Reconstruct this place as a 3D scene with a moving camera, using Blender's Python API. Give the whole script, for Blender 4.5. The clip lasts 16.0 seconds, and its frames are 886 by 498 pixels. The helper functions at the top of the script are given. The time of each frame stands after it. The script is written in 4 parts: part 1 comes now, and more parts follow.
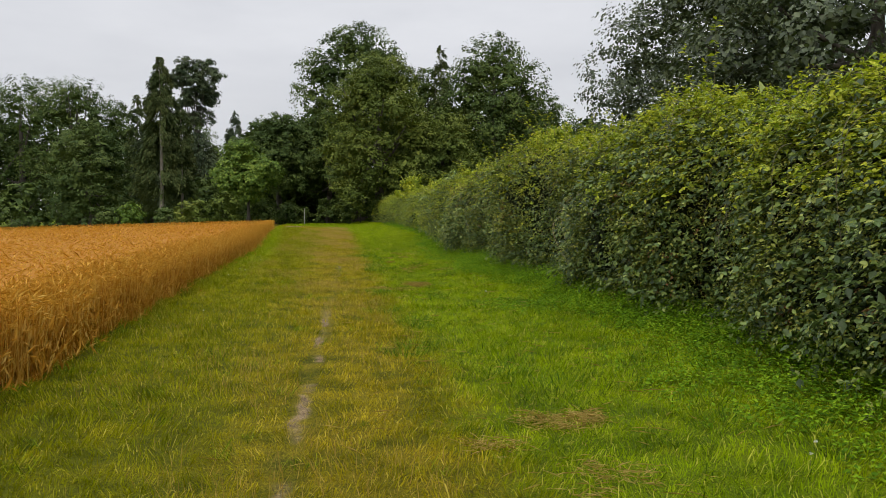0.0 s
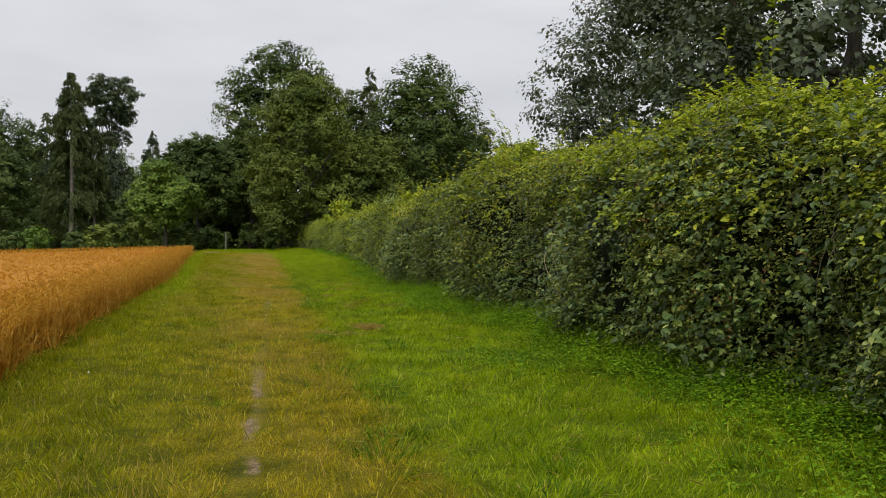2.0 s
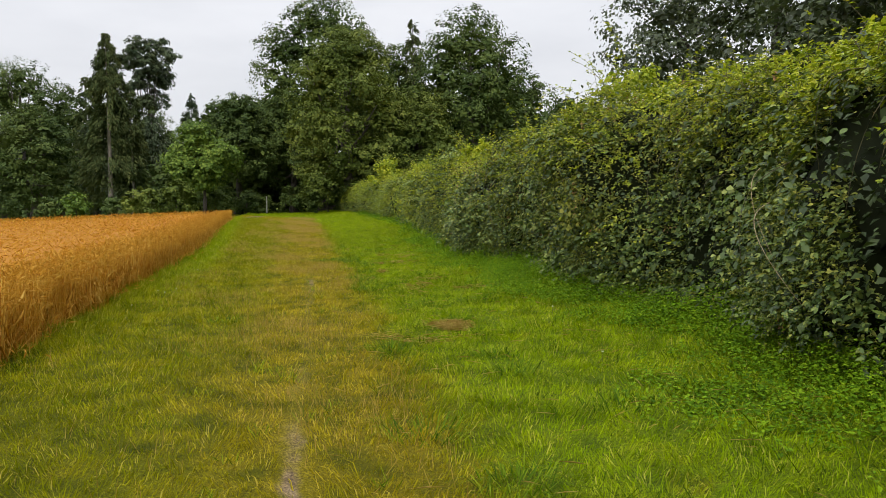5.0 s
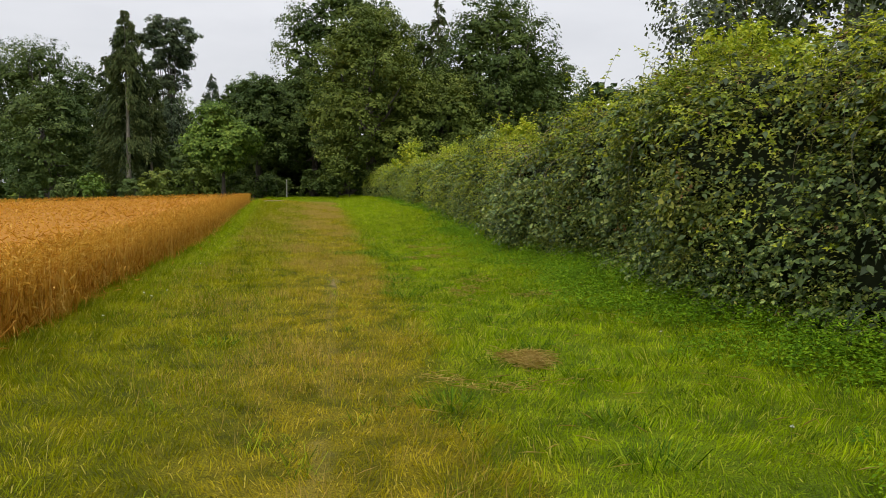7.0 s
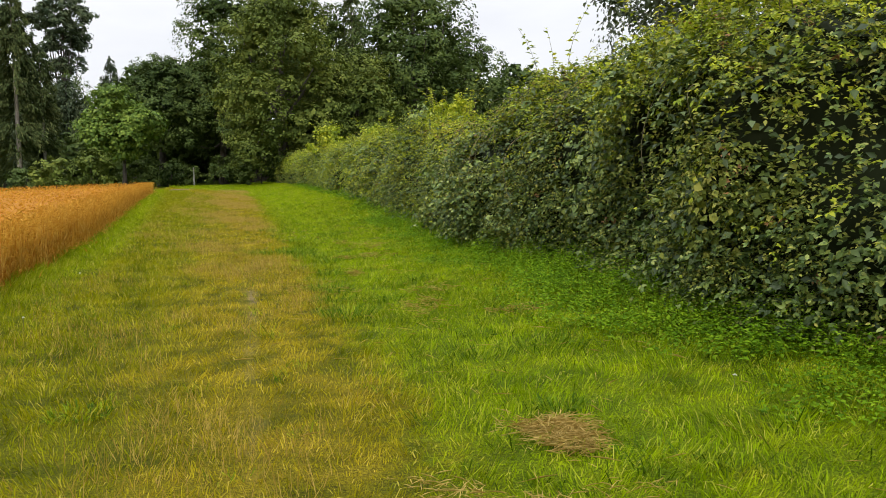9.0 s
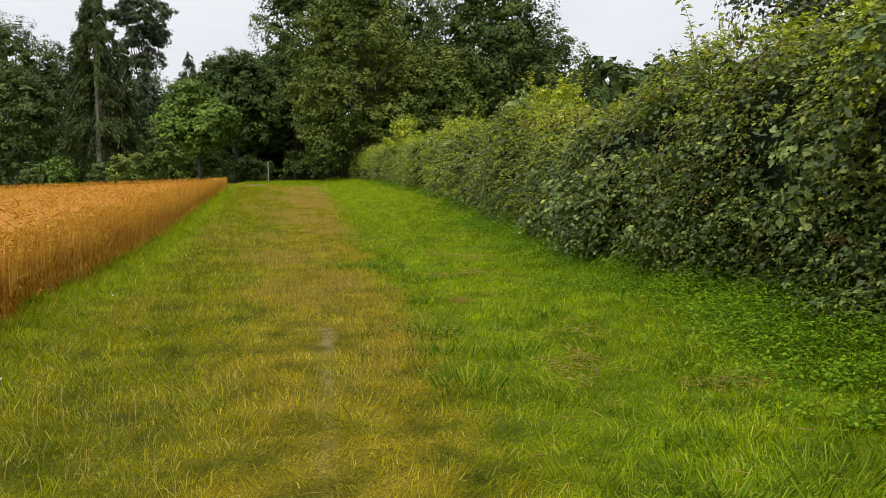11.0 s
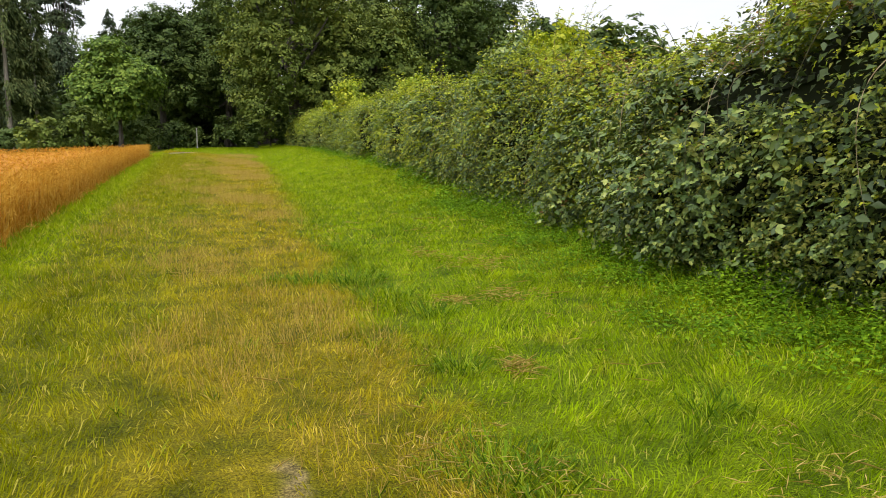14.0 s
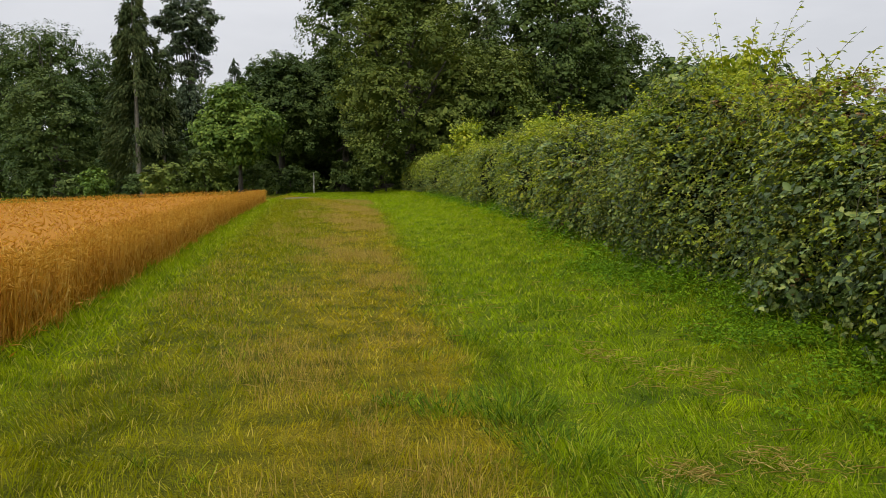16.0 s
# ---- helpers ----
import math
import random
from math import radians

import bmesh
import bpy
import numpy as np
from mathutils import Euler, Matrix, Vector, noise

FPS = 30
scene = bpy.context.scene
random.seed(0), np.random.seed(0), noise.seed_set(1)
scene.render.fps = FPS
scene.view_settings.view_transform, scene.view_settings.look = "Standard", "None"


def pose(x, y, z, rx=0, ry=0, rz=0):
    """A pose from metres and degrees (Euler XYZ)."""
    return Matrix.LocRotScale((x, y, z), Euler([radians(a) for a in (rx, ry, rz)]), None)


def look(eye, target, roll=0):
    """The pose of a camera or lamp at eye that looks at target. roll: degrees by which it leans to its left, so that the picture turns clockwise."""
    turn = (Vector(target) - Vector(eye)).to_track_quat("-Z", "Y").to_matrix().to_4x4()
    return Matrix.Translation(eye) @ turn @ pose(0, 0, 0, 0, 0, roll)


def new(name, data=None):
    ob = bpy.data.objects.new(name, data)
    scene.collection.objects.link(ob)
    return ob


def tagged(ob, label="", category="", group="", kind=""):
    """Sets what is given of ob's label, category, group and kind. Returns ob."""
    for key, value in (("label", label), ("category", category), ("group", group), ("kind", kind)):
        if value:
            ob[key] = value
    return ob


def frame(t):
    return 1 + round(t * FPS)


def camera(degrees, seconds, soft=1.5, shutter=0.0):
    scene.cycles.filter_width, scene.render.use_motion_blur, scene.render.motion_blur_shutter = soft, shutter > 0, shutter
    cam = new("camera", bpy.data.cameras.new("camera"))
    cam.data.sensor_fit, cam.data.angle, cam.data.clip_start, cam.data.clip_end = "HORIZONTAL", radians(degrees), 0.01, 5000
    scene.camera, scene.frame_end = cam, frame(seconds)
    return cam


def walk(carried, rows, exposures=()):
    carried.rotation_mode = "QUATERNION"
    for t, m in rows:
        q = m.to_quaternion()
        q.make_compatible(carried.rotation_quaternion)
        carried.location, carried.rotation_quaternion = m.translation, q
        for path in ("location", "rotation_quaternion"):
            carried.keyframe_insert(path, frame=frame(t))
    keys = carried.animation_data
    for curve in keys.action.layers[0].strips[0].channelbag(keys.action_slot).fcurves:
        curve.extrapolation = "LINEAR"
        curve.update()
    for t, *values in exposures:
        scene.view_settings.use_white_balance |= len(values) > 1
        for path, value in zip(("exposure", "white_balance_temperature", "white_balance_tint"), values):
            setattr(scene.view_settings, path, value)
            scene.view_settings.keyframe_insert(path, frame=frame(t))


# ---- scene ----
cam = camera(55.8, 16.0, 0.9)
METRES, EYE, TILT, LEAN, TURN = 22.0, 1.5, -2.6, 0.0, -7.2
ROWS = [
    (0.0, 0.0, 0.0, 0.0, 0.0, 0.0, -0.0),
    (0.5, -0.0092, 0.037, 0.0031, 1.35, 0.11, 0.02),
    (1.0, -0.0126, 0.0691, 0.0045, 0.73, 2.42, 0.11),
    (1.5, -0.0197, 0.1009, 0.005, 3.61, 2.7, -1.35),
    (2.0, -0.0232, 0.1287, 0.0069, -5.18, 1.74, -0.01),
    (2.5, -0.0296, 0.1629, 0.0084, -4.75, 0.69, 0.99),
    (3.0, -0.0366, 0.1943, 0.0093, -6.17, 0.28, 0.42),
    (3.5, -0.0385, 0.227, 0.0105, -5.7, 0.18, 0.51),
    (6.0, -0.0505, 0.3757, 0.0177, -0.59, -1.73, 0.13),
    (6.5, -0.0563, 0.4074, 0.0195, -0.41, -1.91, -0.3),
    (7.0, -0.0595, 0.4377, 0.0195, -0.98, -1.88, -0.12),
    (7.5, -0.0668, 0.4674, 0.0211, -1.71, -1.81, -0.22),
    (8.0, -0.0701, 0.4943, 0.0223, -7.02, -1.91, 1.07),
    (10.5, -0.0829, 0.6484, 0.0276, -4.03, -4.07, 0.51),
    (11.0, -0.0894, 0.6802, 0.0302, -1.99, -3.16, 0.5),
    (11.5, -0.0954, 0.7067, 0.0309, -6.92, -4.18, -0.18),
    (12.0, -0.1037, 0.7413, 0.033, -4.42, -4.26, 1.86),
    (12.5, -0.1073, 0.7684, 0.0338, -6.08, -6.52, 0.33),
    (13.0, -0.109, 0.8013, 0.0336, -5.15, -6.99, 0.6),
    (13.5, -0.1126, 0.8333, 0.0355, -5.27, -5.63, -1.15),
    (14.0, -0.1128, 0.8619, 0.0365, -6.37, -5.46, 0.66),
    (14.5, -0.1168, 0.8957, 0.0397, -1.58, -4.6, 0.36),
    (15.0, -0.1183, 0.925, 0.0421, -3.15, -3.28, -0.44),
    (15.5, -0.1213, 0.9582, 0.0443, 1.71, -2.55, 0.94),
    (16.0, -0.1248, 0.9882, 0.0448, 1.29, -2.43, 0.45),
]
EXPOSURES = [(0.0, -0.15), (0.5, -0.3), (1.0, -0.15), (1.5, -0.38), (2.0, -0.22), (2.5, -0.12), (3.0, -0.22), (3.5, 0.08), (6.0, 0.0), (6.5, -0.1), (7.0, -0.03), (7.5, -0.08), (8.0, 0.15), (10.5, 0.33), (11.0, 0.12), (12.0, 0.18), (12.5, 0.12), (13.0, 0.42), (13.5, 0.58), (14.0, 0.48), (14.5, 0.48), (15.0, 0.1), (16.0, -0.12)]
walk(cam, [(t, pose(0, 0, EYE, TILT, LEAN, TURN) @ pose(METRES * x, METRES * y, METRES * z, 90 + pitch, roll, yaw)) for t, x, y, z, yaw, pitch, roll in ROWS], EXPOSURES)

# ---- world and sun: a bright overcast sky, paler overhead ----
world = bpy.data.worlds.new("overcast_sky")
scene.world = world
world.use_nodes = True
wn, wl = world.node_tree.nodes, world.node_tree.links
wn.clear()
w_out, w_bg = wn.new("ShaderNodeOutputWorld"), wn.new("ShaderNodeBackground")
w_sky = wn.new("ShaderNodeTexSky")
w_sky.sky_type, w_sky.sun_disc = "NISHITA", False
w_sky.sun_elevation, w_sky.sun_rotation = radians(52), radians(215)
w_co, w_sep = wn.new("ShaderNodeTexCoord"), wn.new("ShaderNodeSeparateXYZ")
wl.new(w_co.outputs["Generated"], w_sep.inputs[0])
w_map = wn.new("ShaderNodeMapping")
w_map.inputs["Scale"].default_value = (1, 1, 3.2)
wl.new(w_co.outputs["Generated"], w_map.inputs[0])
w_noise = wn.new("ShaderNodeTexNoise")
w_noise.inputs["Scale"].default_value, w_noise.inputs["Detail"].default_value = 2.6, 5
w_noise.inputs["Roughness"].default_value = 0.55
wl.new(w_map.outputs[0], w_noise.inputs["Vector"])
w_ramp = wn.new("ShaderNodeValToRGB")
w_ramp.color_ramp.elements[0].position, w_ramp.color_ramp.elements[0].color = 0.3, (0.69, 0.70, 0.74, 1)
w_ramp.color_ramp.elements[1].position, w_ramp.color_ramp.elements[1].color = 0.7, (0.85, 0.855, 0.89, 1)
wl.new(w_noise.outputs[0], w_ramp.inputs[0])
w_up = wn.new("ShaderNodeMath")
w_up.operation, w_up.use_clamp = "MAXIMUM", False
w_up.inputs[1].default_value = 0.0
wl.new(w_sep.outputs["Z"], w_up.inputs[0])
w_pow = wn.new("ShaderNodeMath")
w_pow.operation, w_pow.inputs[1].default_value = "POWER", 2.0
wl.new(w_up.outputs[0], w_pow.inputs[0])
w_gain = wn.new("ShaderNodeMath")
w_gain.operation = "MULTIPLY_ADD"
w_gain.inputs[1].default_value, w_gain.inputs[2].default_value = 2.0, 1.0
wl.new(w_pow.outputs[0], w_gain.inputs[0])
w_cloud = wn.new("ShaderNodeVectorMath")
w_cloud.operation = "SCALE"
wl.new(w_ramp.outputs[0], w_cloud.inputs[0])
wl.new(w_gain.outputs[0], w_cloud.inputs["Scale"])
w_thin = wn.new("ShaderNodeVectorMath")
w_thin.operation = "SCALE"
w_thin.inputs["Scale"].default_value = 0.10
wl.new(w_sky.outputs[0], w_thin.inputs[0])
w_mix = wn.new("ShaderNodeMix")
w_mix.data_type = "RGBA"
w_mix.inputs["Factor"].default_value = 0.92
wl.new(w_thin.outputs[0], w_mix.inputs["A"])
wl.new(w_cloud.outputs[0], w_mix.inputs["B"])
wl.new(w_mix.outputs["Result"], w_bg.inputs["Color"])
w_bg.inputs["Strength"].default_value = 1.0
wl.new(w_bg.outputs[0], w_out.inputs[0])

sun = new("sun", bpy.data.lights.new("sun", "SUN"))
sun.data.energy, sun.data.angle, sun.data.color = 1.5, radians(30), (1.0, 0.96, 0.88)
sun.matrix_world = look((-14, -34, 34), (0, 0, 0))

# ---- materials ----
def node(tree, kind, **values):
    n = tree.nodes.new(kind)
    for key, value in values.items():
        n.inputs[key].default_value = value
    return n


def blank(name):
    mat = bpy.data.materials.new(name)
    mat.use_nodes = True
    t = mat.node_tree
    t.nodes.clear()
    return mat, t, t.nodes.new("ShaderNodeOutputMaterial")


def ramp(tree, source, stops):
    r = tree.nodes.new("ShaderNodeValToRGB")
    while len(r.color_ramp.elements) < len(stops):
        r.color_ramp.elements.new(0.5)
    for e, (at, c) in zip(r.color_ramp.elements, stops):
        e.position, e.color = at, (*c, 1)
    tree.links.new(source, r.inputs[0])
    return r.outputs[0]


def blend(tree, fac, a, b, how="MIX"):
    m = tree.nodes.new("ShaderNodeMix")
    m.data_type, m.blend_type = "RGBA", how
    for socket, v in (("Factor", fac), ("A", a), ("B", b)):
        if isinstance(v, (int, float)):
            m.inputs[socket].default_value = v
        elif isinstance(v, tuple):
            m.inputs[socket].default_value = (*v, 1)
        else:
            tree.links.new(v, m.inputs[socket])
    return m.outputs["Result"]


def math_node(tree, op, a, b=None, c=None, clamp=False):
    m = tree.nodes.new("ShaderNodeMath")
    m.operation, m.use_clamp = op, clamp
    for i, v in enumerate((a, b, c)):
        if v is None:
            continue
        if isinstance(v, (int, float)):
            m.inputs[i].default_value = v
        else:
            tree.links.new(v, m.inputs[i])
    return m.outputs[0]


def smooth(tree, v, lo, hi):
    m = tree.nodes.new("ShaderNodeMapRange")
    m.interpolation_type = "SMOOTHSTEP"
    m.inputs["From Min"].default_value, m.inputs["From Max"].default_value = lo, hi
    tree.links.new(v, m.inputs["Value"])
    return m.outputs[0]


def noise_at(tree, scale, detail=3.0, vector=None, rough=0.55):
    n = node(tree, "ShaderNodeTexNoise", Scale=scale, Detail=detail, Roughness=rough)
    if vector is not None:
        tree.links.new(vector, n.inputs["Vector"])
    return n.outputs[0]


def leaf_surface(t, out, colour, thin=0.3, rough=0.5, gloss=0.35):
    bsdf = node(t, "ShaderNodeBsdfPrincipled", Roughness=rough)
    bsdf.inputs["Specular IOR Level"].default_value = gloss
    t.links.new(colour, bsdf.inputs["Base Color"])
    if thin > 0:
        tr = t.nodes.new("ShaderNodeBsdfTranslucent")
        t.links.new(blend(t, 1.0, colour, (1.0, 1.0, 0.55), "MULTIPLY"), tr.inputs["Color"])
        mix = node(t, "ShaderNodeMixShader", Fac=thin)
        t.links.new(bsdf.outputs[0], mix.inputs[1])
        t.links.new(tr.outputs[0], mix.inputs[2])
        t.links.new(mix.outputs[0], out.inputs[0])
    else:
        t.links.new(bsdf.outputs[0], out.inputs[0])


def leaf_mat(name, stops, patch=0.6, thin=0.3, rough=0.5, gloss=0.35, spread=0.45):
    """Foliage: each leaf takes its own tone, and whole patches run lighter or darker."""
    mat, t, out = blank(name)
    geo = t.nodes.new("ShaderNodeNewGeometry")
    tone = noise_at(t, patch, 3.0, geo.outputs["Position"])
    pick = math_node(t, "MULTIPLY_ADD", tone, 1.0 - spread, math_node(t, "MULTIPLY", geo.outputs["Random Per Island"], spread), True)
    colour = ramp(t, pick, stops)
    leaf_surface(t, out, colour, thin, rough, gloss)
    return mat


def bark_mat(name, a, b, scale=9.0):
    mat, t, out = blank(name)
    geo = t.nodes.new("ShaderNodeNewGeometry")
    mp = node(t, "ShaderNodeMapping", Scale=(1.0, 1.0, 0.18))
    t.links.new(geo.outputs["Position"], mp.inputs[0])
    n = noise_at(t, scale, 6.0, mp.outputs[0])
    bsdf = node(t, "ShaderNodeBsdfPrincipled", Roughness=0.9)
    t.links.new(ramp(t, n, [(0.3, a), (0.7, b)]), bsdf.inputs["Base Color"])
    bump = node(t, "ShaderNodeBump", Strength=0.6, Distance=0.03)
    t.links.new(n, bump.inputs["Height"])
    t.links.new(bump.outputs[0], bsdf.inputs["Normal"])
    t.links.new(bsdf.outputs[0], out.inputs[0])
    return mat


def turf_colour(t, blade):
    """Colour of the headland by place: worn olive-brown track, lush green beside it, bare soil along the foot line."""
    geo = t.nodes.new("ShaderNodeNewGeometry")
    pos = geo.outputs["Position"]
    sep = t.nodes.new("ShaderNodeSeparateXYZ")
    t.links.new(pos, sep.inputs[0])
    x, y = sep.outputs["X"], sep.outputs["Y"]
    wob = noise_at(t, 0.5, 3.0, pos)
    fine = noise_at(t, 2.3, 4.0, pos)
    tiny = noise_at(t, 9.0, 3.0, pos)
    # the track bends to the left towards the far gateway
    bend = math_node(t, "MULTIPLY", math_node(t, "POWER", math_node(t, "MAXIMUM", math_node(t, "SUBTRACT", y, 52.0), 0.0), 2.0), -0.0045)
    u = math_node(t, "SUBTRACT", x, bend)
    uw = math_node(t, "ADD", math_node(t, "ADD", u, math_node(t, "MULTIPLY_ADD", wob, 1.1, -0.55)), math_node(t, "MULTIPLY_ADD", tiny, 0.9, -0.45))
    green = ramp(t, fine, [(0.25, GRASS_DEEP), (0.5, GRASS_MID), (0.75, GRASS_PALE)])
    lush = ramp(t, fine, [(0.25, LUSH_DEEP), (0.55, LUSH_MID), (0.8, LUSH_PALE)])
    worn = ramp(t, fine, [(0.22, WORN_DEEP), (0.5, WORN_MID), (0.8, WORN_PALE)])
    right = smooth(t, uw, 0.3, 1.7)
    # distance from the standing crop's edge
    e = math_node(t, "ADD", math_node(t, "ADD", x, 3.0), math_node(t, "MULTIPLY", math_node(t, "MAXIMUM", math_node(t, "SUBTRACT", y, 29.0), 0.0), 0.058))
    margin = math_node(t, "MULTIPLY", math_node(t, "SUBTRACT", 1.0, smooth(t, e, 0.45, 1.2)), math_node(t, "MULTIPLY_ADD", smooth(t, y, 14.0, 32.0), 0.75, 0.0))
    col = blend(t, math_node(t, "MAXIMUM", right, margin), green, lush)
    m_worn = math_node(t, "MULTIPLY", smooth(t, uw, -1.3, -0.2), math_node(t, "SUBTRACT", 1.0, smooth(t, uw, 0.55, 1.15)))
    m_worn = math_node(t, "MULTIPLY", m_worn, math_node(t, "MULTIPLY_ADD", smooth(t, fine, 0.3, 0.65), 0.55, 0.4))
    col = blend(t, m_worn, col, worn)
    # straw-dry speckle everywhere, thicker on the worn part
    dry = math_node(t, "MULTIPLY", smooth(t, noise_at(t, 1.3, 5.0, pos, 0.7), 0.58, 0.72), 0.42)
    col = blend(t, dry, col, WORN_PALE)
    if blade:
        rnd = geo.outputs["Random Per Island"]
        col = blend(t, math_node(t, "MULTIPLY", smooth(t, rnd, 0.85, 0.95), 0.5), col, STRAW)
        shade = math_node(t, "MULTIPLY_ADD", rnd, 1.15, 0.95)
        sc = t.nodes.new("ShaderNodeVectorMath")
        sc.operation = "SCALE"
        t.links.new(col, sc.inputs[0])
        t.links.new(shade, sc.inputs["Scale"])
        return sc.outputs[0]
    # soil: under the crop, along the foot line, and in the gateway
    soil = ramp(t, tiny, [(0.3, (0.10, 0.075, 0.045)), (0.7, (0.25, 0.20, 0.13))])
    foot = math_node(t, "ABSOLUTE", math_node(t, "ADD", math_node(t, "SUBTRACT", u, math_node(t, "MULTIPLY_ADD", y, 0.021, -0.41)), math_node(t, "MULTIPLY_ADD", fine, 0.3, -0.15)))
    here = math_node(t, "ADD", math_node(t, "SUBTRACT", 1.0, smooth(t, y, 11.0, 14.0)), math_node(t, "MULTIPLY", math_node(t, "MULTIPLY_ADD", smooth(t, y, 20.4, 21.2), 0.45, 0.25), math_node(t, "SUBTRACT", 1.0, smooth(t, y, 22.8, 23.6))), None, True)
    m_foot = math_node(t, "MULTIPLY", math_node(t, "SUBTRACT", 1.0, smooth(t, foot, 0.01, 0.085)), smooth(t, noise_at(t, 1.1, 3.0, pos), 0.40, 0.56))
    col = blend(t, math_node(t, "MULTIPLY", m_foot, here), col, ramp(t, tiny, [(0.3, (0.11, 0.076, 0.042)), (0.7, (0.26, 0.188, 0.11))]))
    far = math_node(t, "MULTIPLY", smooth(t, y, 79.0, 81.0), math_node(t, "SUBTRACT", 1.0, smooth(t, y, 83.0, 86.0)))
    far = math_node(t, "MULTIPLY", far, math_node(t, "SUBTRACT", 1.0, smooth(t, math_node(t, "ABSOLUTE", math_node(t, "ADD", x, 4.2)), 1.0, 2.2)))
    col = blend(t, far, col, (0.34, 0.29, 0.16))
    m_crop = math_node(t, "MULTIPLY", math_node(t, "SUBTRACT", 1.0, smooth(t, e, -0.35, -0.1)), math_node(t, "SUBTRACT", 1.0, smooth(t, y, 73.0, 75.0)))
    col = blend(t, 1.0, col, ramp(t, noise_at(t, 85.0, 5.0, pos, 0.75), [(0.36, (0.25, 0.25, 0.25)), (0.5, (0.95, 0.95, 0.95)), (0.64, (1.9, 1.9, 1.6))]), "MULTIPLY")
    # ground between the blades is darkened: the shade among them put into its colour
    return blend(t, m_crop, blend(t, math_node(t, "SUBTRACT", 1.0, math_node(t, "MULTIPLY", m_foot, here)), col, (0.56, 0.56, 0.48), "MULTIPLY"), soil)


GRASS_DEEP, GRASS_MID, GRASS_PALE = (0.062, 0.078, 0.002), (0.143, 0.153, 0.002), (0.228, 0.213, 0.005)
LUSH_DEEP, LUSH_MID, LUSH_PALE = (0.063, 0.112, 0.002), (0.168, 0.238, 0.002), (0.258, 0.308, 0.004)
WORN_DEEP, WORN_MID, WORN_PALE = (0.090, 0.085, 0.003), (0.235, 0.185, 0.007), (0.340, 0.270, 0.021)
STRAW = (0.34, 0.27, 0.075)

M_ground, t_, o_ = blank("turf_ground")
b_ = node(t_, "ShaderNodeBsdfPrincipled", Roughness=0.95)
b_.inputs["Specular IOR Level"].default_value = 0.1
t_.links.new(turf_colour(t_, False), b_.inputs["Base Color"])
g_ = t_.nodes.new("ShaderNodeNewGeometry")
bp_ = node(t_, "ShaderNodeBump", Strength=0.8, Distance=0.05)
t_.links.new(noise_at(t_, 14.0, 6.0, g_.outputs["Position"], 0.65), bp_.inputs["Height"])
t_.links.new(bp_.outputs[0], b_.inputs["Normal"])
t_.links.new(b_.outputs[0], o_.inputs[0])

M_blade, t_, o_ = blank("grass_blades")
leaf_surface(t_, o_, turf_colour(t_, True), 0.45, 0.75, 0.05)

M_herb = leaf_mat("nettle_leaves", [(0.25, (0.054, 0.122, 0.005)), (0.5, (0.130, 0.256, 0.008)), (0.75, (0.275, 0.425, 0.014))], 1.2, 0.34, 0.75, 0.1)
M_bramble = leaf_mat("bramble_leaves", [(0.22, (0.044, 0.078, 0.018)), (0.45, (0.096, 0.155, 0.034)), (0.65, (0.190, 0.255, 0.052)), (0.85, (0.360, 0.385, 0.090))], 0.9, 0.22, 0.5, 0.35, 0.6)
M_young = leaf_mat("young_hedge_leaves", [(0.25, (0.130, 0.195, 0.013)), (0.5, (0.300, 0.372, 0.024)), (0.75, (0.520, 0.520, 0.038))], 0.6, 0.38, 0.55, 0.25)
M_rust = leaf_mat("withered_leaves", [(0.3, (0.16, 0.075, 0.022)), (0.7, (0.32, 0.17, 0.06))], 2.0, 0.2)
# darker copy of the bramble tones, for leaves that lie in the hedge's shade
M_deep_shade = leaf_mat("shaded_hedge_leaves", [(0.3, (0.027, 0.048, 0.012)), (0.7, (0.075, 0.112, 0.029))], 1.2, 0.15, 0.5, 0.3, 0.6)
# near-black green: the hedge's inner shade put into the colour
M_hedge_shade = leaf_mat("hedge_shade_fill", [(0.3, (0.006, 0.010, 0.003)), (0.7, (0.020, 0.026, 0.009))], 1.5, 0.0, 0.8, 0.1)
M_small = leaf_mat("small_twiggy_leaves", [(0.22, (0.072, 0.104, 0.016)), (0.5, (0.178, 0.214, 0.034)), (0.75, (0.345, 0.340, 0.066))], 0.9, 0.3, 0.6, 0.2, 0.6)
M_dry_stem = bark_mat("dry_straw_stem", (0.24, 0.18, 0.10), (0.42, 0.33, 0.2), 20)
M_stem = bark_mat("green_brown_stem", (0.06, 0.058, 0.025), (0.14, 0.12, 0.06), 20)
M_bark = bark_mat("grey_brown_bark", (0.030, 0.025, 0.020), (0.085, 0.072, 0.058))
M_pale_bark = bark_mat("pale_grey_bark", (0.14, 0.12, 0.10), (0.30, 0.27, 0.23))
M_oak = leaf_mat("oak_leaves", [(0.3, (0.048, 0.076, 0.014)), (0.5, (0.100, 0.136, 0.024)), (0.72, (0.190, 0.218, 0.040))], 0.22, 0.16, 0.65, 0.12, 0.28)
M_dark_oak = leaf_mat("dark_oak_leaves", [(0.3, (0.032, 0.058, 0.015)), (0.5, (0.068, 0.104, 0.025)), (0.72, (0.128, 0.168, 0.036))], 0.22, 0.14, 0.65, 0.12, 0.28)
M_mixed = leaf_mat("mixed_wood_leaves", [(0.3, (0.034, 0.062, 0.018)), (0.5, (0.070, 0.107, 0.028)), (0.72, (0.130, 0.165, 0.040))], 0.16, 0.14, 0.65, 0.12, 0.28)
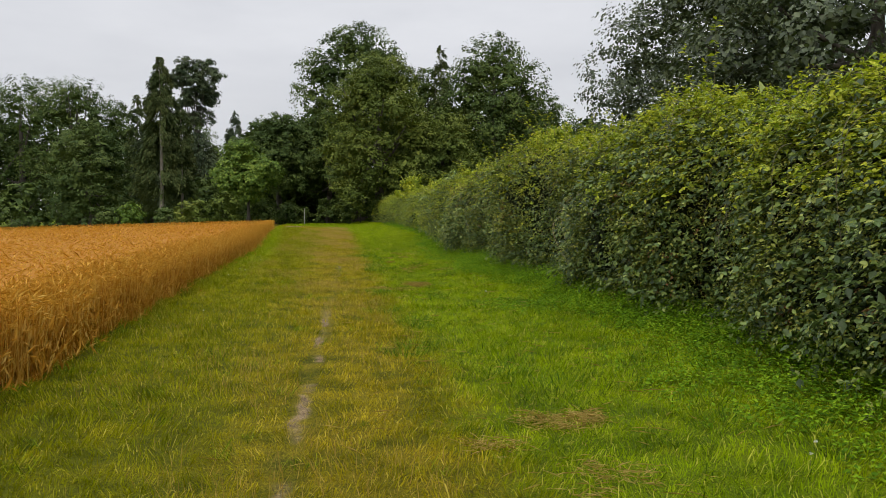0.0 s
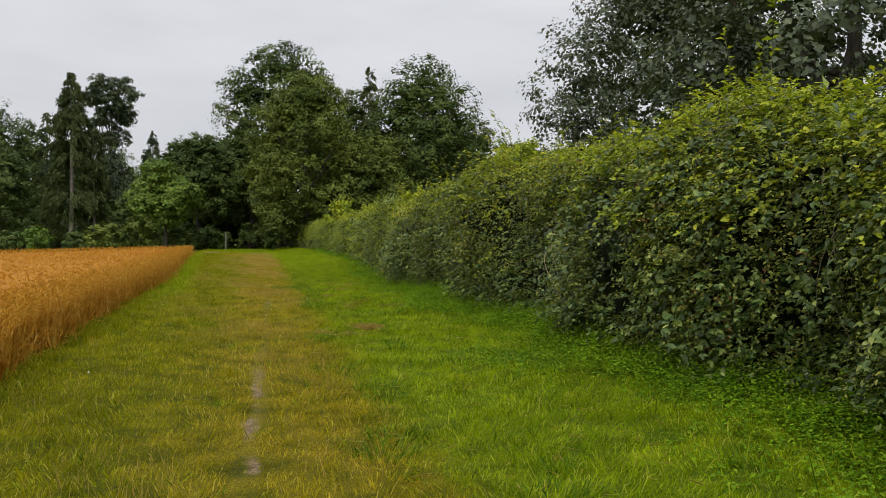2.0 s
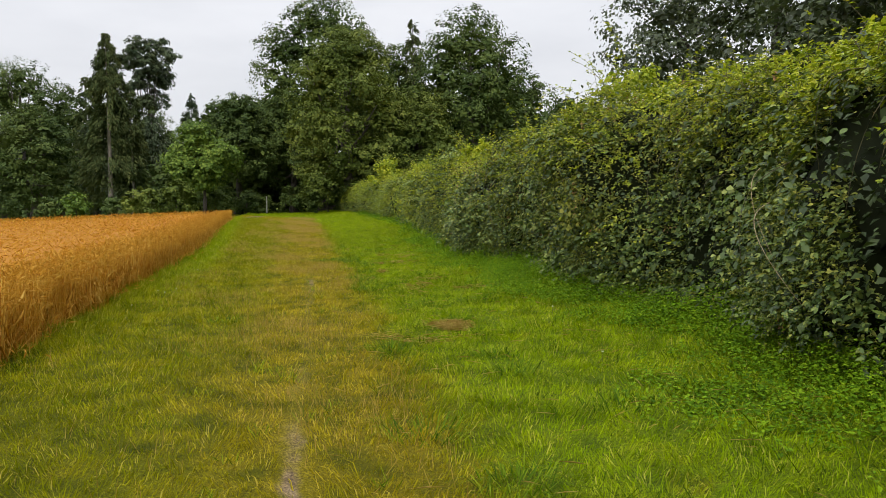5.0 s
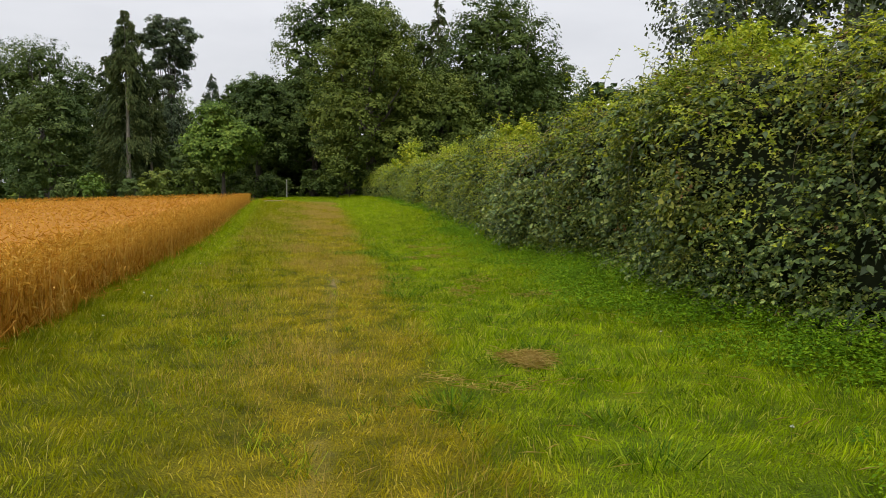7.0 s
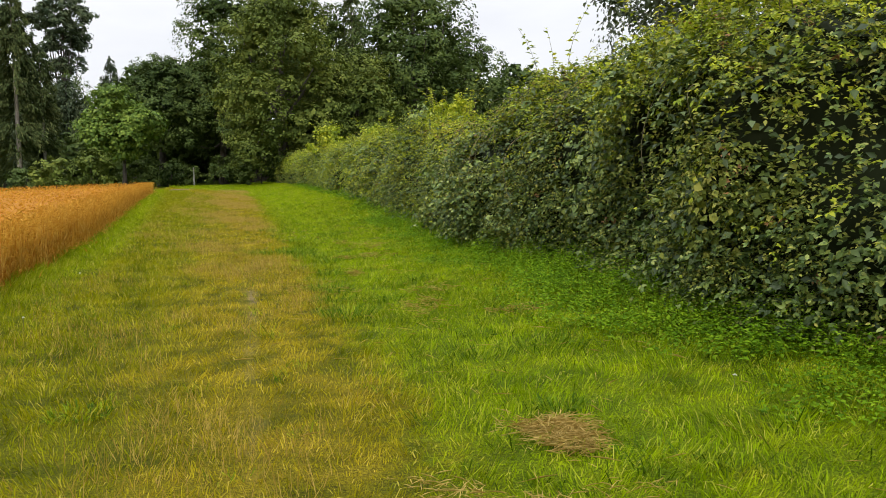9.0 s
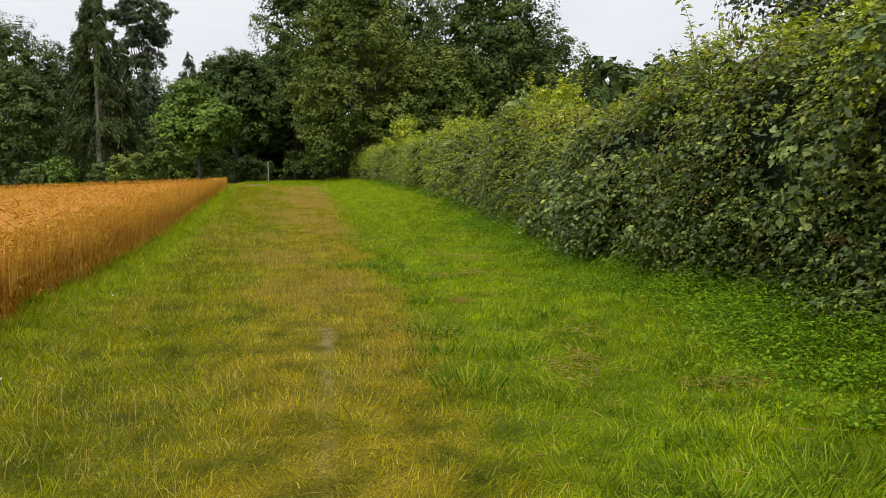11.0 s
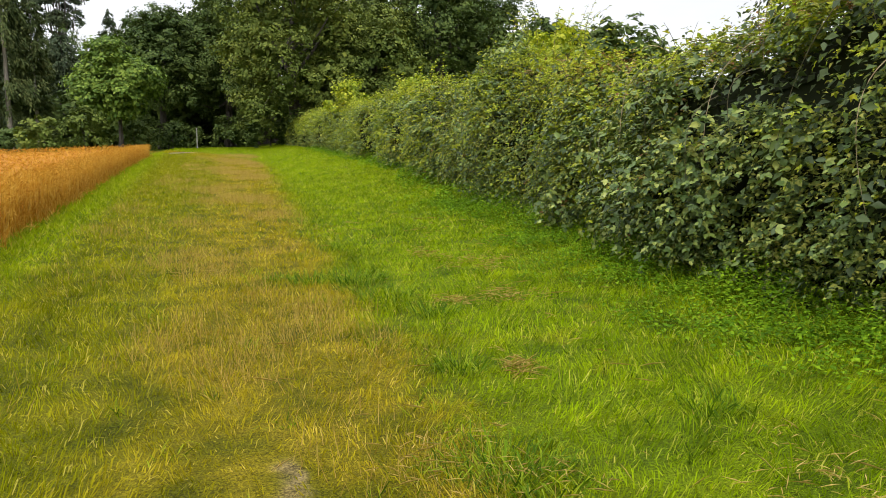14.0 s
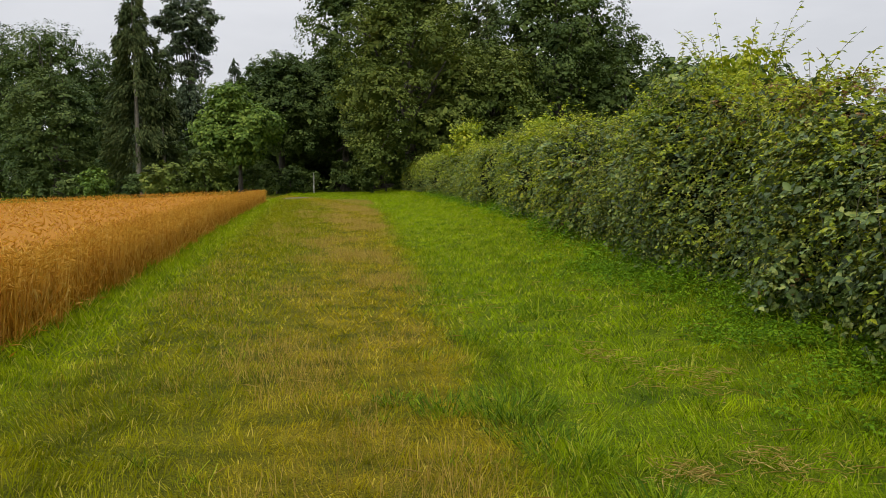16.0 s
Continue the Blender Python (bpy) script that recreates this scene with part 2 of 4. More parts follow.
M_chestnut = leaf_mat("chestnut_leaves", [(0.3, (0.062, 0.114, 0.018)), (0.5, (0.122, 0.198, 0.030)), (0.75, (0.228, 0.308, 0.050))], 0.25, 0.22, 0.6, 0.15)
M_conifer = leaf_mat("conifer_needles", [(0.3, (0.033, 0.052, 0.018)), (0.5, (0.068, 0.092, 0.029)), (0.75, (0.130, 0.145, 0.048))], 0.25, 0.08, 0.75, 0.1, 0.3)
M_pine = leaf_mat("pine_needles", [(0.3, (0.027, 0.047, 0.022)), (0.5, (0.056, 0.080, 0.036)), (0.75, (0.105, 0.126, 0.053))], 0.3, 0.1, 0.65, 0.2, 0.3)
M_grey_leaf = leaf_mat("small_grey_green_leaves", [(0.25, (0.028, 0.043, 0.019)), (0.5, (0.059, 0.082, 0.037)), (0.75, (0.112, 0.143, 0.062))], 0.4, 0.2, 0.5, 0.4)
M_wheat = leaf_mat("ripe_straw", [(0.2, (0.360, 0.160, 0.014)), (0.45, (0.520, 0.262, 0.026)), (0.65, (0.620, 0.355, 0.055)), (0.85, (0.710, 0.475, 0.125))], 0.8, 0.25, 0.7, 0.12, 0.6)
M_wheat_shade = leaf_mat("straw_shade_fill", [(0.3, (0.200, 0.075, 0.006)), (0.7, (0.420, 0.190, 0.018))], 14.0, 0.0, 0.85, 0.1)
M_clump = leaf_mat("coarse_grass", [(0.25, (0.050, 0.105, 0.005)), (0.55, (0.125, 0.220, 0.007)), (0.8, (0.300, 0.375, 0.017))], 2.0, 0.4, 0.7, 0.1, 0.6)
M_dry = leaf_mat("golden_dry_grass", [(0.25, (0.28, 0.185, 0.035)), (0.7, (0.50, 0.36, 0.10))], 0.9, 0.35, 0.7, 0.15, 0.6)
M_tuft = leaf_mat("tufted_grass", [(0.25, (0.050, 0.095, 0.003)), (0.5, (0.140, 0.200, 0.005)), (0.78, (0.320, 0.370, 0.022))], 2.4, 0.4, 0.8, 0.05, 0.7)
M_hay = leaf_mat("cut_dry_grass", [(0.25, (0.330, 0.225, 0.060)), (0.75, (0.590, 0.445, 0.165))], 3.0, 0.2, 0.9, 0.03)

# ---- shape helpers ----
rng = np.random.default_rng(7)


def mesh_np(name, verts, tris, mat, smooth_faces=False):
    me = bpy.data.meshes.new(name)
    v, f = np.asarray(verts, np.float32), np.asarray(tris, np.int32)
    me.vertices.add(len(v))
    me.vertices.foreach_set("co", v.ravel())
    me.loops.add(f.size)
    me.loops.foreach_set("vertex_index", f.ravel())
    me.polygons.add(len(f))
    me.polygons.foreach_set("loop_start", np.arange(0, f.size, 3, dtype=np.int32))
    if smooth_faces:
        me.polygons.foreach_set("use_smooth", np.ones(len(f), bool))
    me.update(calc_edges=True)
    me.materials.append(mat)
    return me


def piece(name, geom, mat, parent=None, label="", smooth_faces=False):
    ob = new(name, mesh_np(name, geom[0], geom[1], mat, smooth_faces))
    if parent is not None:
        ob.parent = parent
    if label:
        ob["label"] = label
    return ob


def join(*geoms):
    vs, fs, n = [], [], 0
    for v, f in geoms:
        vs.append(np.asarray(v, float).reshape(-1, 3))
        fs.append(np.asarray(f, np.int64).reshape(-1, 3) + n)
        n += len(vs[-1])
    return np.concatenate(vs), np.concatenate(fs)


def unit(v):
    return v / np.maximum(np.linalg.norm(v, axis=-1, keepdims=True), 1e-9)


def leaves(p, d, n, length, width, fold=0.12):
    """Folded pointed leaves: base p, axis d, face n; two triangles on a shared midrib."""
    d = unit(d)
    s = unit(np.cross(d, n))
    n = np.cross(s, d)
    L, W = np.asarray(length)[:, None], np.asarray(width)[:, None]
    mid = p + d * L * 0.42 + n * L * fold
    v = np.stack([p, mid + s * W * 0.5, p + d * L - n * L * fold * 0.6, mid - s * W * 0.5], 1).reshape(-1, 3)
    k = np.arange(len(p))[:, None] * 4
    f = np.stack([k + [0, 1, 2], k + [0, 2, 3]], 1).reshape(-1, 3)
    return v, f


def round_leaves(p, d, n, length, width, fold=0.10):
    """Folded oval leaves with a pointed tip: four triangles on a shared midrib."""
    d = unit(d)
    s = unit(np.cross(d, n))
    n = np.cross(s, d)
    L, W = np.asarray(length)[:, None], np.asarray(width)[:, None]
    low, high, tip = p + d * L * 0.27 + n * L * fold * 0.8, p + d * L * 0.66 + n * L * fold * 0.5, p + d * L - n * L * fold * 0.8
    v = np.stack([p, low + s * W * 0.46, high + s * W * 0.40, tip, high - s * W * 0.40, low - s * W * 0.46], 1).reshape(-1, 3)
    k = np.arange(len(p))[:, None] * 6
    f = np.stack([k + [0, 1, 2], k + [0, 2, 3], k + [0, 3, 4], k + [0, 4, 5]], 1).reshape(-1, 3)
    return v, f


def blades(p, d, length, width, bend, segs=1):
    """Grass blades from p, leaning along the flat direction d; one triangle, or two bent pieces."""
    s = np.stack([-d[:, 1], d[:, 0], np.zeros(len(d))], 1)
    a = rng.uniform(0, math.pi, len(p))
    s = unit(s * np.cos(a)[:, None] + np.stack([d[:, 0], d[:, 1], np.zeros(len(d))], 1) * np.sin(a)[:, None])
    up = np.zeros((len(p), 3))
    up[:, 2] = 1
    L, W, B = length[:, None], width[:, None], bend[:, None]
    flat = np.stack([d[:, 0], d[:, 1], np.zeros(len(d))], 1)
    if segs == 1:
        tip = p + flat * L * B + up * L * np.sqrt(np.maximum(1 - B ** 2, 0.05))
        v = np.stack([p - s * W / 2, p + s * W / 2, tip], 1).reshape(-1, 3)
        k = np.arange(len(p))[:, None] * 3
        return v, k + np.array([[0, 1, 2]])
    mid = p + flat * L * B * 0.42 + up * L * (0.60 - 0.20 * B)
    tip = p + flat * L * B + up * L * (0.95 - 0.70 * B)
    v = np.stack([p - s * W / 2, p + s * W / 2, mid - s * W * 0.4, mid + s * W * 0.4, tip], 1).reshape(-1, 3)
    k = np.arange(len(p))[:, None] * 5
    f = np.stack([k + [0, 1, 3], k + [0, 3, 2], k + [2, 3, 4]], 1).reshape(-1, 3)
    return v, f


def tube(points, radii, sides=6):
    pts = np.asarray(points, float)
    tan = unit(np.gradient(pts, axis=0))
    ref = np.where(np.abs(tan[:, 2:3]) > 0.9, [[1.0, 0, 0]], [[0, 0, 1.0]])
    a = unit(np.cross(tan, ref))
    b = np.cross(tan, a)
    ang = np.linspace(0, 2 * math.pi, sides, endpoint=False)
    ring = a[:, None] * np.cos(ang)[None, :, None] + b[:, None] * np.sin(ang)[None, :, None]
    v = (pts[:, None] + ring * np.asarray(radii, float)[:, None, None]).reshape(-1, 3)
    f = []
    for i in range(len(pts) - 1):
        for j in range(sides):
            q, r = i * sides + j, i * sides + (j + 1) % sides
            f += [(q, r, r + sides), (q, r + sides, q + sides)]
    top = (len(pts) - 1) * sides
    f += [(top, top + j, top + j + 1) for j in range(1, sides - 1)]
    return v, np.array(f)


def ball_dirs(n):
    return unit(rng.normal(size=(n, 3)))


def ss(x, lo, hi):
    k = np.clip((np.asarray(x, float) - lo) / (hi - lo), 0, 1)
    return k * k * (3 - 2 * k)


def waves(x, y, seed=0.0):
    """Smooth rolling variation, about -1 to 1."""
    x, y = np.asarray(x, float), np.asarray(y, float)
    return (np.sin(x * 1.3 + y * 0.7 + seed) + np.sin(x * -0.6 + y * 1.9 + seed * 2.3) + np.sin(x * 2.7 + y * 2.2 + seed * 0.7) * 0.7 + np.sin(x * 4.1 - y * 3.7 + seed * 1.9) * 0.5) / 3.2


NOISE_TABLE = np.random.default_rng(21).uniform(-1, 1, (256, 256))


def value_noise(x, y, seed=0):
    """Smooth lattice noise from -1 to 1, one bump per unit."""
    x, y = np.asarray(x, float) + seed * 17.3, np.asarray(y, float) + seed * 5.7
    i, j = np.floor(x).astype(int), np.floor(y).astype(int)
    a, b = x - i, y - j
    a, b = a * a * (3 - 2 * a), b * b * (3 - 2 * b)
    i, j, k, m = i % 256, j % 256, (i + 1) % 256, (j + 1) % 256
    return (NOISE_TABLE[i, j] * (1 - a) + NOISE_TABLE[k, j] * a) * (1 - b) + (NOISE_TABLE[i, m] * (1 - a) + NOISE_TABLE[k, m] * a) * b


# ---- ground ----
def ground_z(x, y):
    x, y = np.asarray(x, float), np.asarray(y, float)
    z = 0.026 * np.minimum(x + 3.0, 0) * ss(-x, 3.0, 6.0)
    z = np.maximum(z, -1.6)
    z = z + ss(x, 1.0, 4.2) * (0.11 + 0.16 * ss(y, 28, 50))
    return z + 0.014 * waves(x * 1.6, y * 1.6, 1.0) * ss(60 - y, 0, 20) * ss(30 - np.abs(x), 0, 10)


CROP_Y = np.array([-12, 8, 17, 30, 37, 47, 60, 73.5])
CROP_X = np.array([-2.55, -2.7, -2.98, -3.08, -3.42, -4.15, -4.85, -5.55])
HEDGE_Y = np.array([-10, 8, 20, 30, 37, 45, 55, 66, 80, 93])
HEDGE_X = np.array([4.3, 4.2, 4.05, 4.1, 4.5, 4.9, 5.2, 5.2, 4.8, 4.2])
TOP_Y = np.array([-10, 6, 8, 10, 11, 12, 13.5, 16, 18, 20, 22, 24, 25, 26, 28, 30, 31.5, 33, 34.5, 36, 40, 44, 48, 52, 56, 66, 72, 80, 88, 94])
TOP_Z = np.array([2.5, 2.6, 2.65, 2.8, 2.9, 2.65, 2.55, 2.75, 2.75, 2.95, 2.75, 2.7, 2.45, 2.2, 2.1, 2.15, 2.4, 2.65, 2.75, 2.45, 2.4, 2.45, 2.7, 2.5, 2.45, 2.7, 2.6, 2.5, 2.1, 1.4])


def crop_x(y):
    y = np.asarray(y, float)
    return sum(np.interp(y + d, CROP_Y, CROP_X) for d in (-5.0, -2.5, 0.0, 2.5, 5.0)) / 5 + 0.06 * np.sin(np.asarray(y) * 1.7) + 0.05 * np.sin(np.asarray(y) * 4.3)


def hedge_x(y):
    return np.interp(y, HEDGE_Y, HEDGE_X) + 0.16 * np.sin(np.asarray(y) * 0.9) + 0.08 * np.sin(np.asarray(y) * 2.3)


def hedge_top(y):
    return np.interp(y, TOP_Y, TOP_Z)


gx = np.concatenate([[-3000, -1200, -500, -250, -140, -90], np.arange(-70, -8, 4.0), np.arange(-8, 9, 0.25), np.arange(9, 60, 4.0), [70, 100, 160, 300, 600, 1300, 3000]])
gy = np.concatenate([[-3000, -1000, -300, -100, -40], np.arange(-16, 0, 2.0), np.arange(0, 50, 0.3), np.arange(50, 110, 2.0), [110, 130, 170, 250, 500, 1200, 3000]])
GX, GY = np.meshgrid(gx, gy, indexing="ij")
gv = np.stack([GX, GY, ground_z(GX, GY)], -1).reshape(-1, 3)
i_, j_ = np.meshgrid(np.arange(len(gx) - 1), np.arange(len(gy) - 1), indexing="ij")
q_ = (i_ * len(gy) + j_).ravel()
gf = np.concatenate([np.stack([q_, q_ + len(gy), q_ + len(gy) + 1], 1), np.stack([q_, q_ + len(gy) + 1, q_ + 1], 1)])
tagged(piece("ground", (gv, gf), M_ground, smooth_faces=True), "grassy field headland with a worn track and bare soil", "ground", kind="structure")


# ---- turf ----
def scatter(n, x0, x1, y0, y1):
    return np.stack([rng.uniform(x0, x1, n), rng.uniform(y0, y1, n)], 1)


def on_ground(xy, sink=0.008):
    return np.concatenate([xy, (ground_z(xy[:, 0], xy[:, 1]) - sink)[:, None]], 1)


def verge(xy, left=0.25, right=0.5):
    return xy[(xy[:, 0] > crop_x(xy[:, 1]) - left) & (xy[:, 0] < hedge_x(xy[:, 1]) + right)]


def flat_dirs(n):
    a = rng.uniform(0, 2 * math.pi, n)
    return np.stack([np.cos(a), np.sin(a)], 1)


def turf(n, y0, y1, tall, wide, tousled=False):
    xy = verge(scatter(n, -6.0, 6.0, y0, y1))
    # thinner and shorter on the worn strip, taller along the crop and in rough patches
    x, y = xy[:, 0], xy[:, 1]
    worn = ss(x, -1.5, -0.7) * (1 - ss(x, 0.3, 0.9))
    foot = np.abs(x - 0.021 * y + 0.41 + 0.06 * value_noise(y * 0.8, 0 * y, 4)) < 0.075 + 0.045 * value_noise(y * 2.2, x * 3, 6)
    keep = (rng.uniform(size=len(xy)) > 0.25 * worn) & ~((np.abs(x + 4.2) < 1.2 + 0.5 * np.sin(y * 3.0)) & (y > 79.5) & (y < 84.5)) & ~(foot & (y < 26) & (rng.uniform(size=len(xy)) < 0.55 + 0.4 * ((y < 13) | ((y > 20.6) & (y < 22.8)))))
    xy, worn = xy[keep], worn[keep]
    x, y = xy[:, 0], xy[:, 1]
    edge = 1 - ss(x - crop_x(y), 0.15, 0.9)
    rough = 0.55 * np.clip(waves(x * 2.2, y * 2.2, 3.0), -0.6, 1) * (0.35 + 0.65 * ss(x, 0.3, 1.2)) + 0.5 * np.clip(waves(x * 7, y * 7, 8.0), -0.5, 1)
    L = tall * rng.uniform(0.55, 1.25, len(xy)) * (1 - 0.15 * worn + 0.9 * edge * ss(y, 9, 20) + 0.55 * rough)
    W = wide * rng.uniform(0.6, 1.3, len(xy))
    bend = rng.uniform(0.5, 0.98, len(xy))
    if tousled:
        # combed one way or another in tufts a hand or two across
        a = 4.2 * value_noise(x * 2.6, y * 2.6, 3) + 1.6 * value_noise(x * 9, y * 9, 5) + rng.normal(0, 0.55, len(xy))
        lie = np.stack([np.cos(a), np.sin(a)], 1)
        tuft = 1.05 + 0.38 * value_noise(x * 5.5, y * 5.5, 7) + 0.2 * value_noise(x * 1.4, y * 1.4, 8)
        tall_one = rng.uniform(size=len(xy)) < 0.10
        L = L * tuft * np.where(tall_one, 1.6, 1.0)
        low = rng.uniform(size=len(xy)) < 0.6
        low &= ~tall_one
        bend = np.where(tall_one, rng.uniform(0.35, 0.95, len(xy)), rng.uniform(0.35, 0.98, len(xy)))
        return join(blades(on_ground(xy[~low]), lie[~low], L[~low] * 1.25, W[~low], bend[~low], 2), blades(on_ground(xy[low]), lie[low], L[low], W[low] * 1.1, np.minimum(bend[low], 0.95)))
    return blades(on_ground(xy), flat_dirs(len(xy)), L, W, bend)


g_near = turf(620000, 2.5, 29, 0.064, 0.0062, True)
g_mid = turf(190000, 29, 58, 0.085, 0.020)
g_far = turf(70000, 58, 100, 0.12, 0.034)
tagged(piece("meadow_grass", join(g_near, g_mid, g_far, turf(14000, -10, 2.5, 0.10, 0.02)), M_blade), "short mown grass, bright green and straw-tipped, on the headland", "grass", kind="stuff")


def tussocks():
    c = verge(scatter(4600, -3.2, 4.4, 3.0, 44), -0.05, 0.2)
    keep = rng.uniform(size=len(c)) < 0.10 + 0.75 * ss(c[:, 0], 0.4, 1.6) + 0.5 * (1 - ss(c[:, 0] - crop_x(c[:, 1]), 0.2, 0.7))
    c = c[keep]
    n = 16
    base = np.repeat(c, n, 0) + rng.normal(0, 0.05, (len(c) * n, 2))
    big = np.repeat(rng.uniform(0.6, 1.3, len(c)), n)
    return blades(on_ground(base), flat_dirs(len(base)), rng.uniform(0.08, 0.22, len(base)) * big, rng.uniform(0.004, 0.008, len(base)), rng.uniform(0.6, 1.1, len(base)), 2)


tagged(piece("grass_tussocks", tussocks(), M_tuft), "longer arching grass tufts left standing in the turf", "grass", kind="stuff")



def dry_heads():
    """Thin golden seeding grass that stands in drifts on the track."""
    xy = scatter(170000, -2.5, 1.3, 3, 74)
    x, y = xy[:, 0], xy[:, 1]
    drift = ss(waves(x * 1.6, y * 0.8, 6.0), -0.2, 0.7) * (0.30 + 0.70 * ss(x, -1.5, -0.5)) * (1 - ss(x, 0.5, 1.1)) * (0.35 + 0.65 * ss(y, 10, 26))
    xy = xy[rng.uniform(size=len(xy)) < drift]
    n = len(xy)
    far = 1 + 1.2 * ss(xy[:, 1], 28, 55)
    return blades(on_ground(xy), flat_dirs(n), rng.uniform(0.09, 0.20, n), 0.0045 * far, rng.uniform(0.1, 0.6, n))


tagged(piece("dry_grass", dry_heads(), M_dry), "thin golden seeding grass standing in drifts on the track", "grass", kind="stuff")

# ---- ripe cereal crop ----
def stalks(p, tall, lean, with_leaf=True, ear=0.095, thick=0.0045):
    n = len(p)
    d = flat_dirs(n)
    flat = np.concatenate([d, np.zeros((n, 1))], 1)
    top = p + np.array([0, 0, 1.0]) * (tall * np.sqrt(1 - lean ** 2))[:, None] + flat * (tall * lean)[:, None]
    s = np.stack([-d[:, 1], d[:, 0], np.zeros(n)], 1) * thick
    k = np.arange(n)[:, None]
    stem = (np.stack([p - s, p + s, top + s * 0.6, top - s * 0.6], 1).reshape(-1, 3), np.stack([k * 4 + [0, 1, 2], k * 4 + [0, 2, 3]], 1).reshape(-1, 3))
    droop = unit(flat * rng.uniform(0.3, 1.2, (n, 1)) + np.array([0, 0, 1.0]) * rng.uniform(-0.4, 0.9, (n, 1)))
    ear = ear * np.ones(n)
    e1 = leaves(top, droop, np.array([[0, 0, 1.0]]) + flat * 0.3, ear * rng.uniform(0.7, 1.3, n), 0.17 * ear, 0.05)
    e2 = leaves(top, droop, np.stack([-d[:, 1], d[:, 0], np.full(n, 0.1)], 1), ear * rng.uniform(0.7, 1.3, n), 0.15 * ear, 0.05)
    out = [stem, e1, e2] if with_leaf else [e1, e2]
    if with_leaf:
        at = p + (top - p) * rng.uniform(0.2, 0.7, (n, 1))
        a = flat_dirs(n)
        out.append(leaves(at, np.concatenate([a, rng.choice([-1.0, 1.0], (n, 1)) * rng.uniform(1.2, 3.0, (n, 1))], 1), np.array([[0, 0, 0.2]]) + np.concatenate([a, np.zeros((n, 1))], 1), rng.uniform(0.08, 0.2, n), np.full(n, 0.008)))
    return join(*out)


def crop_ground(xy):
    return np.concatenate([xy, ground_z(xy[:, 0], xy[:, 1])[:, None]], 1)


CROP_TALL = 0.74
y_ = 4 + 70 * rng.uniform(0, 1, 38000) ** 1.35
e_ = np.stack([crop_x(y_) - rng.beta(0.9, 1.9, 38000) * 1.1, y_], 1)
edge_crop = stalks(crop_ground(e_), CROP_TALL * rng.uniform(0.62, 1.04, len(e_)) * (1 + 0.07 * value_noise(y_ * 1.3, e_[:, 0] * 2, 19)), rng.uniform(0, 0.30, len(e_)))
y_ = 4 + 70 * rng.uniform(0, 1, 2300) ** 1.3
e_ = np.stack([crop_x(y_) - rng.uniform(-0.06, 0.3, 2300), y_], 1)
bent = stalks(crop_ground(e_), CROP_TALL * rng.uniform(0.4, 0.85, 2300), rng.uniform(0.4, 0.97, 2300))
xy = scatter(260000, -46, -3.4, 5, 73.5)
dist = np.hypot(xy[:, 0], xy[:, 1] - 4)
keep = (xy[:, 0] < crop_x(xy[:, 1]) - 0.6) & (xy[:, 0] > -0.52 * xy[:, 1] - 1.5) & (rng.uniform(size=len(xy)) < np.clip(9 / dist, 0.10, 1) * 0.9)
xy = xy[keep]
p_ = crop_ground(xy)
far_ = ss(np.hypot(xy[:, 0], xy[:, 1] - 10), 8, 50)
p_[:, 2] += 0.40
inner = stalks(p_, (CROP_TALL - 0.40) * rng.uniform(0.8, 1.25, len(p_)) * (1 + 0.12 * waves(xy[:, 0], xy[:, 1])), rng.uniform(0, 0.5, len(p_)), False, 0.085 * (1 + 0.5 * far_))
# closed sheet for the straw under the ears, its shade painted as darker colour
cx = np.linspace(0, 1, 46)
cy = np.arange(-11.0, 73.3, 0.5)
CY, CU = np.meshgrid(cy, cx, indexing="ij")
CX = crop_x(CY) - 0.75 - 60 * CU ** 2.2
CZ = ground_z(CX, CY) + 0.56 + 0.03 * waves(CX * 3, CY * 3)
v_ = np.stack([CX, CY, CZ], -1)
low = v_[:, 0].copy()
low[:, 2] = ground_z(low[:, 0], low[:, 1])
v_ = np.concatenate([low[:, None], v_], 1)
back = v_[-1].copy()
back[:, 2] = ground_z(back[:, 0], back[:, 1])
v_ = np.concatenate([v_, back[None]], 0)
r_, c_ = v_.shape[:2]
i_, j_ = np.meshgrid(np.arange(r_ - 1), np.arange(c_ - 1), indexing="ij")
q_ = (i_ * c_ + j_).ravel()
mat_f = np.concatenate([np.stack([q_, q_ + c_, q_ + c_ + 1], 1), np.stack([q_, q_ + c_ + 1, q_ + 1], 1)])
y_ = rng.uniform(-11, 4.5, 1500)
e_ = np.stack([crop_x(y_) - rng.beta(1.0, 1.8, 1500) * 1.1, y_], 1)
behind = stalks(crop_ground(e_), CROP_TALL * rng.uniform(0.78, 1.04, 1500), rng.uniform(0, 0.22, 1500))
xy = scatter(9000, -46, -3.4, -10, 73)
xy = xy[xy[:, 0] < np.minimum(crop_x(xy[:, 1]) - 0.6, 0)]
p_ = crop_ground(xy)
p_[:, 2] += 0.40
sparse = stalks(p_, (CROP_TALL - 0.40) * rng.uniform(0.8, 1.25, len(p_)), rng.uniform(0, 0.5, len(p_)), False, 0.18)
crop = tagged(piece("cereal_crop", join(edge_crop, bent, inner, behind, sparse), M_wheat), "ripe orange-gold cereal crop standing in the field", "crop", kind="stuff")
piece("crop_shade_sheet", (v_.reshape(-1, 3), mat_f), M_wheat_shade, crop, "closed sheet for dense straw below the ears, shade in its colour")

# ---- hedge ----
SEC_U = np.array([0.0, 0.10, 0.22, 0.38, 0.52, 0.66, 0.80, 0.92, 1.0])
SEC_X = np.array([0.10, 0.0, -0.12, -0.14, 0.02, 0.34, 0.90, 1.9, 2.6])
SEC_Z = np.array([0.0, 0.12, 0.30, 0.55, 0.78, 0.93, 1.0, 0.90, 0.60])


